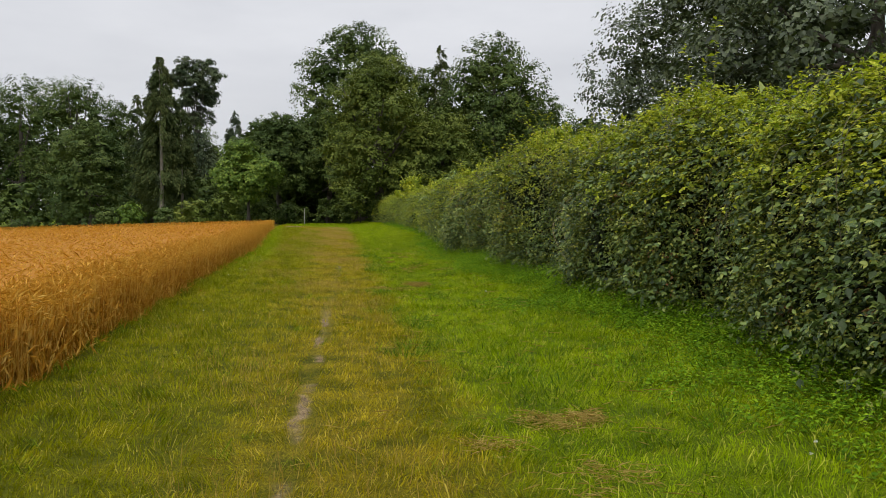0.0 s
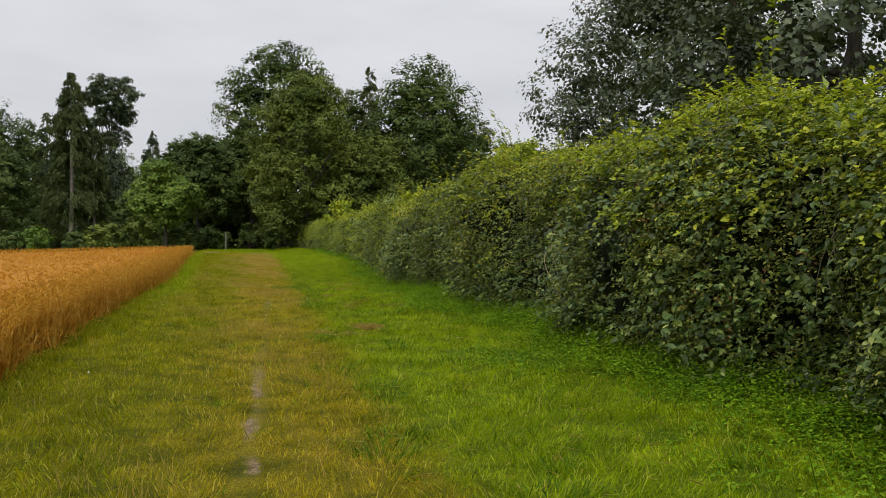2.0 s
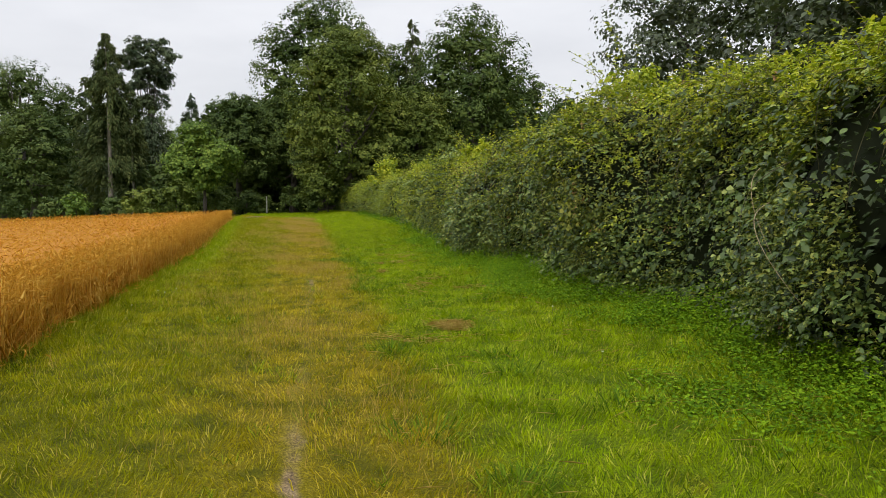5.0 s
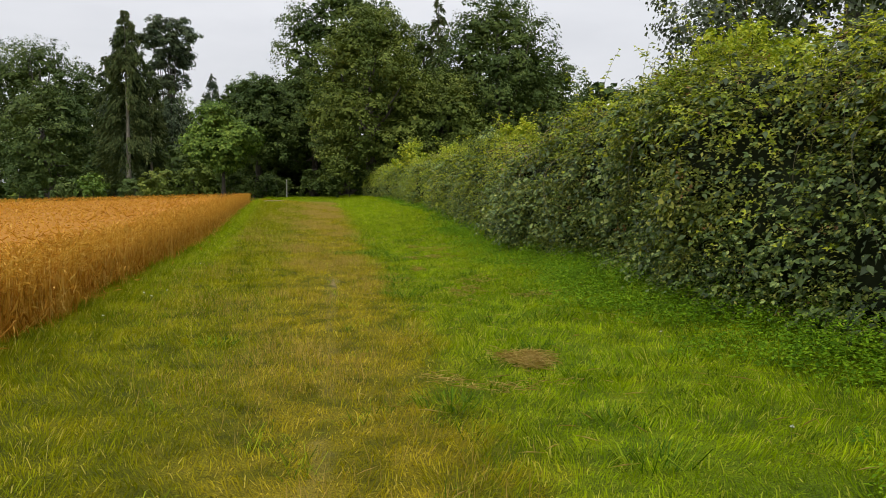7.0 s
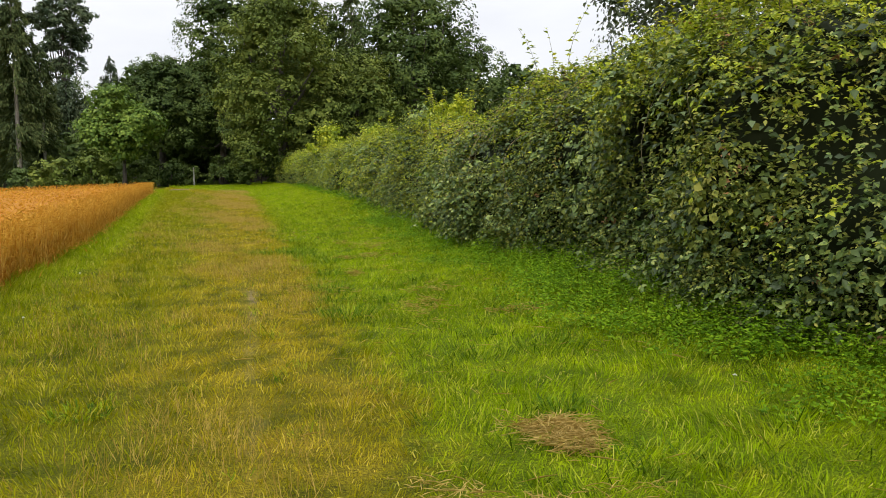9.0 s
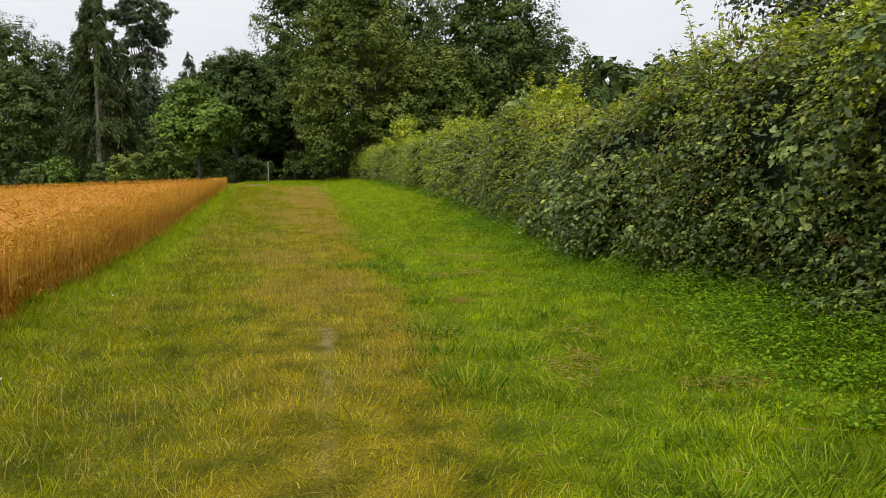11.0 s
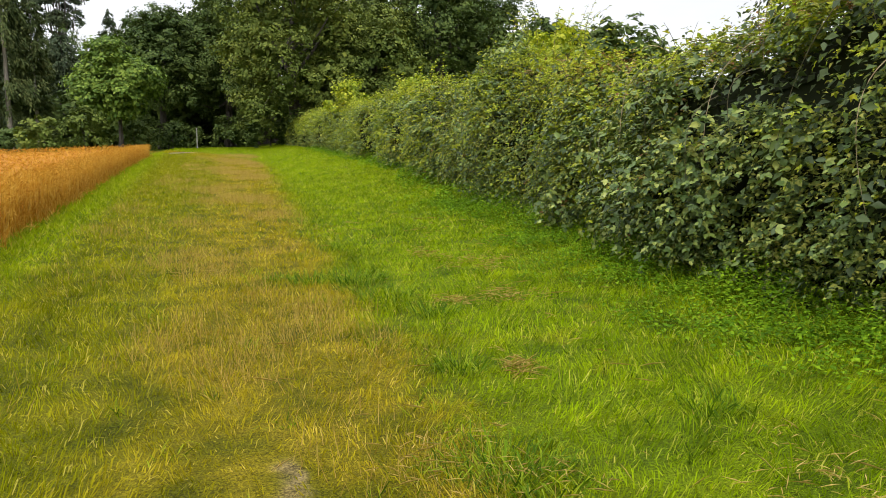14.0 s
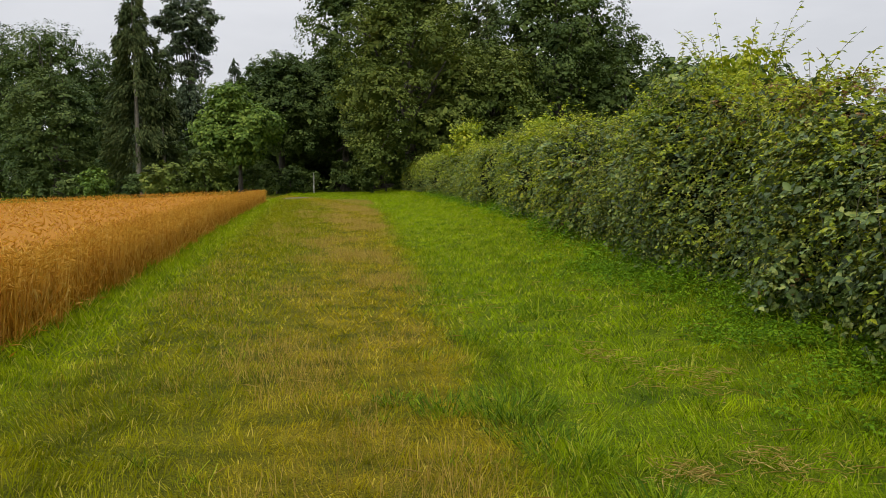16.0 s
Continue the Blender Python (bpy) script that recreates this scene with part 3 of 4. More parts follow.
HOLLOWS = ((15.4, 0.42, 0.75, 0.10), (19.8, 0.36, 0.85, 0.11), (11.8, 0.20, 0.4, 0.07))


def hollow(y, u):
    """How deep the hedge's dark recesses are at a place on its skin, 0 to 1."""
    return sum(np.exp(-((y - a) / b) ** 2 - ((u - c) / d) ** 2) for a, c, b, d in HOLLOWS)


def hedge_point(y, u):
    """A point on the hedge's skin: u runs from the foot of the face over the crest to the back."""
    lump = 0.34 * value_noise(y * 0.62, u * 3.2, 2) + 0.20 * value_noise(y * 1.5, u * 6.0, 5) + 0.10 * value_noise(y * 3.6, u * 13.0, 9) - 0.45 * hollow(y, u)
    x = hedge_x(y) + np.interp(u, SEC_U, SEC_X) * (hedge_top(y) / 2.9)
    z = ground_z(hedge_x(y), y) + np.interp(u, SEC_U, SEC_Z) * hedge_top(y)
    k = ss(u, 0.0, 0.16)
    return np.stack([x - lump * k * (1 - 0.6 * ss(u, 0.5, 0.8)), y, z + (lump * 0.55 + 0.10 * value_noise(y * 2.3, u * 5, 14)) * ss(u, 0.45, 0.8)], -1)


def hedge_normal(y, u):
    e = 0.02
    a = hedge_point(y, np.clip(u + e, 0, 1)) - hedge_point(y, np.clip(u - e, 0, 1))
    b = hedge_point(y + 0.1, u) - hedge_point(y - 0.1, u)
    return unit(np.cross(a, b))


# solid sheet set behind the skin so that gaps between leaves go dark
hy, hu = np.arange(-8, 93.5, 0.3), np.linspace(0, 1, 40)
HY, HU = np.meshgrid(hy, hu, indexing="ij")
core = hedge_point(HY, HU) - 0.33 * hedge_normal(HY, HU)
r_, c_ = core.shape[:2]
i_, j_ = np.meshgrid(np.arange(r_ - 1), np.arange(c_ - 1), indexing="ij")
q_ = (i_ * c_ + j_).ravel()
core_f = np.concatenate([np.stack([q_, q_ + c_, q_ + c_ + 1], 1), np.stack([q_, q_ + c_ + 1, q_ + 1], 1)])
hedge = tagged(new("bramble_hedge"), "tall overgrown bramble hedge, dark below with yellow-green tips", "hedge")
piece("shade_core", (core.reshape(-1, 3), core_f), M_hedge_shade, hedge, "near-black sheet inside the hedge, coloured as its deep shade")


def hedge_leaves(n, y0, y1, size, u0, u1, depth=0.22, slim=0.6, three=True):
    y, u = rng.uniform(y0, y1, n), rng.uniform(u0, u1, n)
    nn = hedge_normal(y, u)
    p = hedge_point(y, u) + nn * (rng.uniform(-depth, 0.12, n) + 0.14 * rng.exponential(0.5, n))[:, None] + rng.normal(0, 0.03, (n, 3))
    face = unit(nn * 0.5 + np.array([0, 0, 0.95]) + rng.normal(0, 0.42, (n, 3)))
    ax = unit(np.cross(face, rng.normal(size=(n, 3))) + np.array([-0.25, 0, -0.35]))
    side = unit(np.cross(ax, face))
    L = size * rng.uniform(0.5, 1.35, n)
    out = [leaves(p, ax, face, L, L * slim)]
    if three:
        # side leaflets on most of the leaf stalks
        a, b = rng.uniform(size=n) < 0.75, rng.uniform(size=n) < 0.75
        out.append(leaves(p[a], (ax * 0.5 + side)[a], face[a] + rng.normal(0, 0.25, (a.sum(), 3)), L[a] * 0.8, L[a] * slim * 0.8))
        out.append(leaves(p[b], (ax * 0.5 - side)[b], face[b] + rng.normal(0, 0.25, (b.sum(), 3)), L[b] * 0.8, L[b] * slim * 0.8))
    return join(*out)


def sprays(n, y0, y1, u0, u1, size, m=9, reach=0.42, patch=None, slim=0.62, three=True, lift=0.25, oval=False):
    """Arching leafy sprays that grow out of the skin and droop over one another, with gaps between them."""
    y, u = rng.uniform(y0, y1, n), rng.uniform(u0, u1, n)
    hole = value_noise(y * 1.05, u * 5.0, 31) + 0.5 * value_noise(y * 2.6, u * 9.0, 33)
    k = (hole > -0.66) | (u > 0.6)
    k &= rng.uniform(size=n) > 0.8 * hollow(y, u)
    if patch:
        seed, cut = patch
        k &= value_noise(y * 0.55, u * 3.4, seed) + 0.5 * value_noise(y * 1.7, u * 7.0, seed + 1) + rng.normal(0, 0.18, n) > cut
    y, u = y[k], u[k]
    n = len(y)
    nn = hedge_normal(y, u)
    out = unit(nn * 0.75 + rng.normal(0, 0.5, (n, 3)) + np.array([0, 0, lift]) + np.array([0, 0, 0.35]) * ss(u, 0.55, 0.8)[:, None])
    base = hedge_point(y, u) - nn * rng.uniform(0.02, 0.22, n)[:, None]
    L = reach * rng.uniform(0.5, 1.3, n)
    t = np.tile((np.arange(m) + 0.6) / m, n) * rng.uniform(0.85, 1.1, n * m)
    r = np.repeat(np.arange(n), m)
    p = base[r] + out[r] * (L[r] * t)[:, None]
    p[:, 2] -= L[r] * 0.55 * t ** 2
    p += rng.normal(0, 0.018, (n * m, 3))
    flip = np.tile(np.where(np.arange(m) % 2 == 0, 1.0, -1.0), n)[:, None]
    across = unit(np.cross(out, np.array([0, 0, 1.0])) + 1e-4)[r]
    ax = unit(across * flip * rng.uniform(0.4, 1.1, (n * m, 1)) + out[r] * 0.5 + np.array([0, 0, -0.3]) + rng.normal(0, 0.3, (n * m, 3)))
    face = unit(np.array([0, 0, 0.8]) + nn[r] * 0.65 + rng.normal(0, 0.33, (n * m, 3)))
    S = size * rng.uniform(0.55, 1.3, n * m) * (1.1 - 0.35 * t) * np.repeat(rng.uniform(0.75, 1.2, n), m)
    side = unit(np.cross(ax, face))
    leaf = round_leaves if oval else leaves
    parts = [leaf(p, ax, face, S, S * slim)]
    if three:
        for sign in (1, -1):
            a = rng.uniform(size=n * m) < 0.7
            parts.append(leaf(p[a], (ax * 0.5 + side * sign)[a], face[a] + rng.normal(0, 0.22, (a.sum(), 3)), S[a] * 0.82, S[a] * slim * 0.82))
    return join(*parts)


piece("bramble_leaves", join(sprays(4600, 4.5, 38, 0.02, 0.58, 0.064, patch=(41, -0.45), oval=True), sprays(420, 24.5, 29.5, 0.08, 0.6, 0.088, 8, 0.5, oval=True), sprays(420, 5, 12.5, 0.1, 0.6, 0.080, 8, 0.5, oval=True), sprays(1500, 38, 70, 0.02, 0.6, 0.11, 8, 0.5), hedge_leaves(3000, 60, 92, 0.12, 0.02, 0.6), hedge_leaves(1800, -8, 4.5, 0.14, 0.02, 0.95), hedge_leaves(2500, 4.5, 92, 0.2, 0.84, 1.0)), M_bramble, hedge)["kind"] = "stuff"
piece("small_leaves", join(sprays(6400, 4.5, 38, 0.02, 0.72, 0.046, 13, 0.36, (47, -0.1), 0.55, False, 0.1), sprays(3000, 4.5, 38, 0.05, 0.84, 0.05, 11, 0.4, None, 0.55, False, 0.15), sprays(2600, 4.5, 38, 0.26, 0.66, 0.052, 11, 0.45, None, 0.6, False, 0.2), sprays(2300, 36, 70, 0.02, 0.8, 0.085, 10, 0.5, None, 0.55, False), hedge_leaves(9000, 66, 92, 0.10, 0.02, 0.8, 0.15, 0.55, False)), M_small, hedge, "small olive-green leaves of a twiggy shrub")["kind"] = "stuff"
piece("young_leaves", join(sprays(2900, 14, 38, 0.44, 0.86, 0.058, 9, 0.42, slim=0.6, lift=0.4), sprays(1500, 5, 14, 0.40, 0.86, 0.064, 9, 0.46, slim=0.6, lift=0.45, oval=True), sprays(600, 4.5, 38, 0.2, 0.5, 0.055, 8, 0.45, (53, 0.15), 0.56), sprays(900, 27, 38, 0.15, 0.55, 0.056, 9, 0.4), sprays(2400, 38, 70, 0.15, 0.86, 0.085, 8, 0.5), hedge_leaves(5000, 66, 92, 0.11, 0.30, 0.86)), M_young, hedge, "fresh yellow-green top growth")["kind"] = "stuff"
piece("shade_leaves", hedge_leaves(21000, 4.5, 40, 0.085, 0.02, 0.70, 0.30, 0.6, False), M_deep_shade, hedge, "leaves deep in the hedge, shade put into their colour")["kind"] = "stuff"
piece("withered_leaves", join(sprays(1500, 5, 60, 0.06, 0.85, 0.04, 10, 0.3, (61, 0.1)), sprays(260, 24, 32, 0.5, 0.85, 0.04, 10, 0.3)), M_rust, hedge, "rust-brown withered leaves and flower heads")["kind"] = "stuff"


def cane(y, u, run, drop):
    """A long bramble cane that arches out of the hedge and hangs down its face."""
    k = np.linspace(0, 1, 14)
    a, b = hedge_point(np.array([y, y + run]), np.clip(np.array([u, u - drop]), 0.02, 0.85))
    out = hedge_normal(np.array([y]), np.array([u]))[0] * [1, 1, 0.4]
    pts = a + (b - a) * k[:, None] + out * (0.05 + 0.30 * np.sin(k * 2.8))[:, None] + np.array([0, 0, 0.18]) * np.sin(k * math.pi)[:, None]
    return tube(pts, np.linspace(0.0045, 0.002, 14), 4)


for i in range(64):
    piece("cane", cane(rng.uniform(6, 36), rng.uniform(0.35, 0.75), rng.normal(0, 0.5), rng.uniform(0.15, 0.4)), M_stem if i % 8 else M_dry_stem, hedge)


def shoot(p, d, tall, leaf, lean):
    """An arching stem with alternate leaves."""
    k = np.linspace(0, 1, 7)[:, None]
    path = p + np.array([0, 0, 1.0]) * tall * (k - 0.25 * lean * k ** 2.4) + np.array([d[0], d[1], 0]) * tall * lean * k ** 2
    st = tube(path, np.linspace(0.006, 0.002, 7), 3)
    m = int(tall / 0.045)
    at = rng.uniform(0.15, 1.0, m)
    q = np.stack([np.interp(at, k[:, 0], path[:, i]) for i in range(3)], 1)
    a = rng.uniform(0, 2 * math.pi, m)
    ax = np.stack([np.cos(a), np.sin(a), rng.uniform(-0.5, 0.5, m)], 1)
    L = leaf * rng.uniform(0.6, 1.2, m)
    return st, leaves(q, ax, np.array([[0, 0, 1.0]]) + rng.normal(0, 0.3, (m, 3)), L, L * 0.55)


st, lf = [], []
for i in range(330):
    y = rng.uniform(6, 62)
    u = rng.uniform(0.55, 0.86)
    a = rng.uniform(0, 2 * math.pi)
    s_, l_ = shoot(hedge_point(y, u) - [0, 0, 0.15], (math.cos(a), math.sin(a)), rng.uniform(0.3, 0.65), 0.075, rng.uniform(0.2, 0.9))
    st.append(s_), lf.append(l_)
piece("crest_growth", join(*st), M_stem, hedge, "thin upright shoots along the crest")["kind"] = "stuff"
piece("shoot_leaves", join(*lf), M_young, hedge)["kind"] = "stuff"


# tall wispy shoots that stand against the sky
for y in (10.4, 11.1, 17.6, 18.3, 18.8, 19.6, 20.4, 21.3, 21.8, 22.3, 22.8, 23.9, 24.3, 24.8, 30.2, 31.8, 32.6, 33.5, 34.4, 35.3, 37.0, 40.5, 48.0):
    a = rng.uniform(0, 2 * math.pi)
    a_, b_ = shoot(hedge_point(y, 0.78) - [0, 0, 0.2], (math.cos(a), math.sin(a)), rng.uniform(0.75, 1.2), 0.095, rng.uniform(0.1, 0.5))
    twig = piece("shoot", a_, M_stem, hedge)
    piece("shoot_leaves", b_, M_young, twig)["kind"] = "stuff"


# ---- trees ----
def blob_leaves(blobs, n, size, droop=0.0, shell=0.72, sprig=20):
    """Leaves gathered in sprigs over the skin of each lump of foliage."""
    b = np.asarray(blobs, float)
    area = (b[:, 3] * b[:, 4] + b[:, 3] * b[:, 5] + b[:, 4] * b[:, 5])
    m = max(n // sprig, 1)
    pick = rng.choice(len(b), m, p=area / area.sum())
    d = ball_dirs(m)
    d[:, 2] = np.where((d[:, 2] < -0.35) & (rng.uniform(size=m) < 0.45), -d[:, 2], d[:, 2])
    r = shell + (1.08 - shell) * rng.uniform(0, 1, m) ** 0.6
    c = b[pick, :3] + d * r[:, None] * b[pick, 3:6]
    w = 0.21 * b[pick, 3] + size * 0.35
    k = rng.integers(0, m, n)
    e = ball_dirs(n) * rng.uniform(0, 1, (n, 1)) ** 0.5 * 1.5 * [1, 1, 0.55]
    p = c[k] + e * w[k][:, None]
    face = unit(d[k] * 0.7 + unit(e) * 0.45 + np.array([0, 0, 0.5]) + rng.normal(0, 0.25, (n, 3)))
    ax = unit(np.cross(face, rng.normal(size=(n, 3))) + np.array([0, 0, -droop]))
    L = size * rng.uniform(0.6, 1.35, n)
    return leaves(p, ax, face, L, L * 0.8, 0.10)


def crown_blobs(r, zb, zt, n=46, lump=0.34, skirt=True):
    """Lumps of foliage over a crown: broad and low-skirted, or a ball on a clear stem."""
    rz = (zt - zb) / 2
    s = lump * rng.uniform(0.7, 1.25, n) * min(r, rz)
    if skirt:
        t = (np.arange(n) + rng.uniform(0, 1, n)) / n
        f = np.where(t > 0.4, np.sqrt(np.maximum(1 - ((t - 0.4) / 0.62) ** 2, 0.02)), 1 - 0.30 * ((0.4 - t) / 0.4) ** 2)
        a = np.arange(n) * 2.39996 + rng.normal(0, 0.5, n)
        k = np.maximum(r * f - s * 0.85, 0.05) * rng.uniform(0.8, 1.08, n)
        z = zb + s * 0.5 + t * (zt - zb - s * 1.3)
        c = np.stack([np.cos(a) * k, np.sin(a) * k, z], 1)
    else:
        d = ball_dirs(n)
        k = rng.uniform(0.58, 0.80, n)[:, None]
        c = d * k * np.array([r, r, rz]) + [0, 0, (zb + zt) / 2]
    return np.concatenate([c, np.stack([s, s, s * 0.82], 1)], 1)


def limbs(h, r, zb, girth, blobs, n=9):
    """A tapered trunk and limbs that reach into the crown."""
    lean = rng.normal(0, 0.15, 2)
    k = np.linspace(0, 1, 8)[:, None]
    top = np.array([lean[0], lean[1], h * 0.8])
    path = k * top + np.concatenate([0.08 * np.sin(k * 5), 0.08 * np.cos(k * 4) - 0.08, k * 0], 1)
    path[0, 2] = -0.25
    g = [tube(path, girth * (1 - 0.82 * k[:, 0]) * (1 + 0.5 * np.exp(-k[:, 0] * 14)), 8)]
    for b in blobs[rng.choice(len(blobs), min(n, len(blobs)), False)]:
        s = rng.uniform(0.25, 0.65)
        a = s * top
        m = a * 0.5 + b[:3] * 0.5 + [0, 0, -0.06 * h]
        t3 = np.linspace(0, 1, 5)[:, None]
        pts = a * (1 - t3) ** 2 + 2 * m * t3 * (1 - t3) + b[:3] * t3 ** 2
        g.append(tube(pts, girth * (1 - 0.82 * s) * 0.55 * (1 - 0.8 * t3[:, 0]), 5))
    return join(*g)


def place(ob, x, y, turn=0.0):
    ob.matrix_world = pose(x, y, float(ground_z(x, y)), 0, 0, turn)
    return ob


def broadleaf(x, y, h, r, zb, mat, label, n=9000, size=0.24, blobs=64, lump=0.27, girth=None, bark=None, name="oak_tree", skirt=True, group="", core=2.2):
    tree = tagged(new(name), label, "tree", group)
    bl = crown_blobs(r, zb, h, blobs, lump, skirt)
    piece("trunk", limbs(h, r, zb, girth or 0.03 * h, bl), bark or M_bark, tree, smooth_faces=True)
    inner = bl.copy()
    inner[:, 3:6] *= 0.75
    inner[:, :3] = (inner[:, :3] - [0, 0, (zb + h) / 2]) * 0.75 + [0, 0, (zb + h) / 2]
    crown = piece("crown", join(blob_leaves(bl, int(n * 1.75), size), blob_leaves(inner, n // 3, size * core)), mat, tree)
    crown["kind"] = "stuff"
    return place(tree, x, y)


def conifer(x, y, h, profile, mat, label, n=7000, size=0.4, girth=0.3, droop=0.8, window=None, name="conifer_tree", bark=None):
    tree = tagged(new(name), label, "tree")
    k = np.linspace(0, 1, 9)
    piece("trunk", tube(np.stack([0.05 * np.sin(k * 4), 0 * k, h * 0.97 * k - 0.2], 1), girth * (1 - 0.9 * k), 8), bark or M_bark, tree, smooth_faces=True)
    zs, rs = np.array(profile).T
    # boughs in uneven whorls
    n, m = int(n * 1.3), 170
    zb = zs[0] + (zs[-1] - zs[0]) * rng.uniform(0, 1, m) ** 0.9
    ab = rng.uniform(0, 2 * math.pi, m)
    rb = np.interp(zb, zs, rs) * rng.uniform(0.65, 1.12, m)
    pick = rng.choice(m, n, p=(rb + 0.3) / (rb + 0.3).sum())
    t = rng.uniform(0.12, 1, n) ** 0.7
    rad = rb[pick] * t
    p = np.stack([np.cos(ab[pick]) * rad, np.sin(ab[pick]) * rad, zb[pick] - droop * 0.35 * rad * t], 1)
    w = 0.16 + 0.20 * rb[pick]
    p += rng.normal(0, 1, (n, 3)) * w[:, None] * [0.55, 0.55, 0.75] * (1 - 0.4 * t)[:, None]
    p[:, 2] = np.minimum(p[:, 2], h)
    if window:
        lo, hi, half = window
        ok = ~((np.abs(p[:, 0]) < half) & (p[:, 1] < 0.4) & (p[:, 2] > lo) & (p[:, 2] < hi))
        p, pick = p[ok], pick[ok]
    n = len(p)
    out = np.stack([np.cos(ab[pick]), np.sin(ab[pick]), np.full(n, -droop)], 1)
    L = size * rng.uniform(0.6, 1.4, n)
    piece("crown", leaves(p, unit(out + rng.normal(0, 0.4, (n, 3))), np.array([[0, 0, 1.0]]) + rng.normal(0, 0.5, (n, 3)), L, L * 0.36), mat, tree)["kind"] = "stuff"
    return place(tree, x, y)


WOOD = "trees at the wood's edge"
# behind the crop, in depth
def away(k, x, y, h):
    return x * k, y * k, 1.5 + (h - 1.5) * k


for x, y, h, r, m, label in ((-46, 104, 15.5, 7, M_mixed, "dense green broadleaf tree at the edge of a wood"), (-56, 100, 14, 8, M_mixed, "dense green broadleaf tree at the edge of a wood"), (-36, 102, 18.3, 7, M_dark_oak, "tall dark green oak at the edge of a wood"), (-29.5, 101, 17.8, 6.2, M_mixed, "tall olive-green oak at the edge of a wood"), (-41, 105, 18, 6.5, M_mixed, "tall green oak filling the edge of a wood"), (-33, 106, 18.6, 6.5, M_dark_oak, "tall dark green oak at the edge of a wood"), (-51, 106, 16.5, 7, M_dark_oak, "tall dark green oak at the edge of a wood"), (-26.8, 106, 15.6, 4.4, M_dark_oak, "dark green oak beside tall conifers")):
    broadleaf(*away(1.55, x, y, h), r * 1.62, 0.6, m, label, 7000, 0.32, 110, 0.24, group=WOOD)
broadleaf(*away(1.25, -27, 97, 12.5), 6.2, 0.5, M_mixed, "green broadleaf tree with leafy skirts", 9000, 0.27, 80, 0.24, group=WOOD)
conifer(*away(1.45, -24.0, 106, 16.3), [(3, 3.6), (14, 2.4), (19, 1.2), (22.9, 0.1)], M_conifer, "slender dark conifer behind broadleaf trees", 4000, 0.6)
conifer(*away(1.2, -22.0, 104, 14), [(1, 3.0), (8, 2.8), (13, 1.6), (16.3, 0.2)], M_pine, "dark conifer standing beside a taller one", 5000, 0.5)
conifer(-22.8, 113.5, 22.0, [(2, 3.3), (8, 3.2), (13.5, 2.4), (17.5, 1.8), (20, 1.0), (22.0, 0.1)], M_conifer, "tall conifer with drooping boughs and bare pale trunk", 19000, 0.42, 0.34, 1.0, (0.3, 13.5, 0.36), bark=M_pale_bark)
conifer(-20.4, 114.5, 16, [(0.5, 1.6), (8, 1.8), (13, 1.4), (16, 0.4)], M_conifer, "ivy-clad conifer beside a taller one", 7500, 0.42, 0.24, 0.9, (0.5, 8, 0.3), bark=M_pale_bark)
conifer(*away(1.3, -16.8, 106, 11.5), [(1, 5.4), (6, 5.0), (11, 3.4), (14.5, 0.8)], M_pine, "dark bushy conifer in the wood", 9000, 0.55)
conifer(*away(1.42, -12.4, 106, 14.2), [(2, 3.6), (10, 3.0), (15, 1.7), (19.5, 0.1)], M_pine, "small pointed dark spruce", 5000, 0.5, name="spruce_tree")

pine = tagged(new("pine_tree"), "tall scots pine with bare trunk and flat dark crown", "tree")
tiers = ((27.2, 3.4), (26.2, 5.0), (24.6, 5.9), (22.6, 6.0), (20.6, 4.6), (18.6, 3.2))
pb = np.concatenate([np.stack([np.cos(a) * k, np.sin(a) * k * 0.8, z + rng.normal(0, 0.75, 13), s_, s_, s_ * 0.6], 1) for z, r in tiers for a, k, s_ in [(rng.uniform(0, 2 * math.pi, 13), r * rng.uniform(0.2, 0.85, 13), rng.uniform(0.9, 1.5, 13))]])
piece("trunk", limbs(27, 5, 17, 0.42, pb, 14), M_bark, pine, smooth_faces=True)
piece("crown", blob_leaves(pb, 17000, 0.36, 0, 0.35), M_pine, pine)["kind"] = "stuff"
place(pine, -24.6, 153)

broadleaf(*away(1.35, -17.5, 110, 13), 6.5, 0.5, M_dark_oak, "dark oak behind the conifers", 6000, group=WOOD)
conifer(12.8, 103, 21.6, [(2, 3.2), (10, 2.4), (17, 1.2), (21.6, 0.1)], M_conifer, "pointed conifer between two oaks", 5000, 0.45)

# around the gateway
broadleaf(-9.8, 95, 10.0, 3.7, 2.3, M_chestnut, "rounded light green chestnut tree with drooping leaves", 10000, 0.27, 54, 0.30, name="chestnut_tree", girth=0.2, skirt=False)
broadleaf(-7.2, 105, 13.8, 5.2, 3.4, M_dark_oak, "dark shaded oak behind a lighter tree", 8500, group=WOOD)
broadleaf(-1.0, 108, 15, 5.5, 2.2, M_dark_oak, "dark shaded oak over the gateway", 8500, group=WOOD)
broadleaf(3.0, 113, 26.5, 9.2, 6.0, M_dark_oak, "very tall dark green oak with domed crown", 15000, 0.28, 110, 0.22, group=WOOD)
broadleaf(4.6, 92, 18.6, 6.6, 0.6, M_oak, "large olive-green oak reaching to the ground", 21000, 0.22, 120, 0.22, group=WOOD)
broadleaf(12, 95, 13, 6.0, 0.6, M_oak, "green oak beside a larger one", 10000, group=WOOD)
broadleaf(19.0, 100, 22.6, 8.3, 1.0, M_dark_oak, "tall dark oak with uneven top", 16000, 0.27, 130, 0.27, group=WOOD)
broadleaf(25, 99, 15.5, 5.6, 0.3, M_dark_oak, "dark green tree behind the hedge", 7000, group=WOOD)
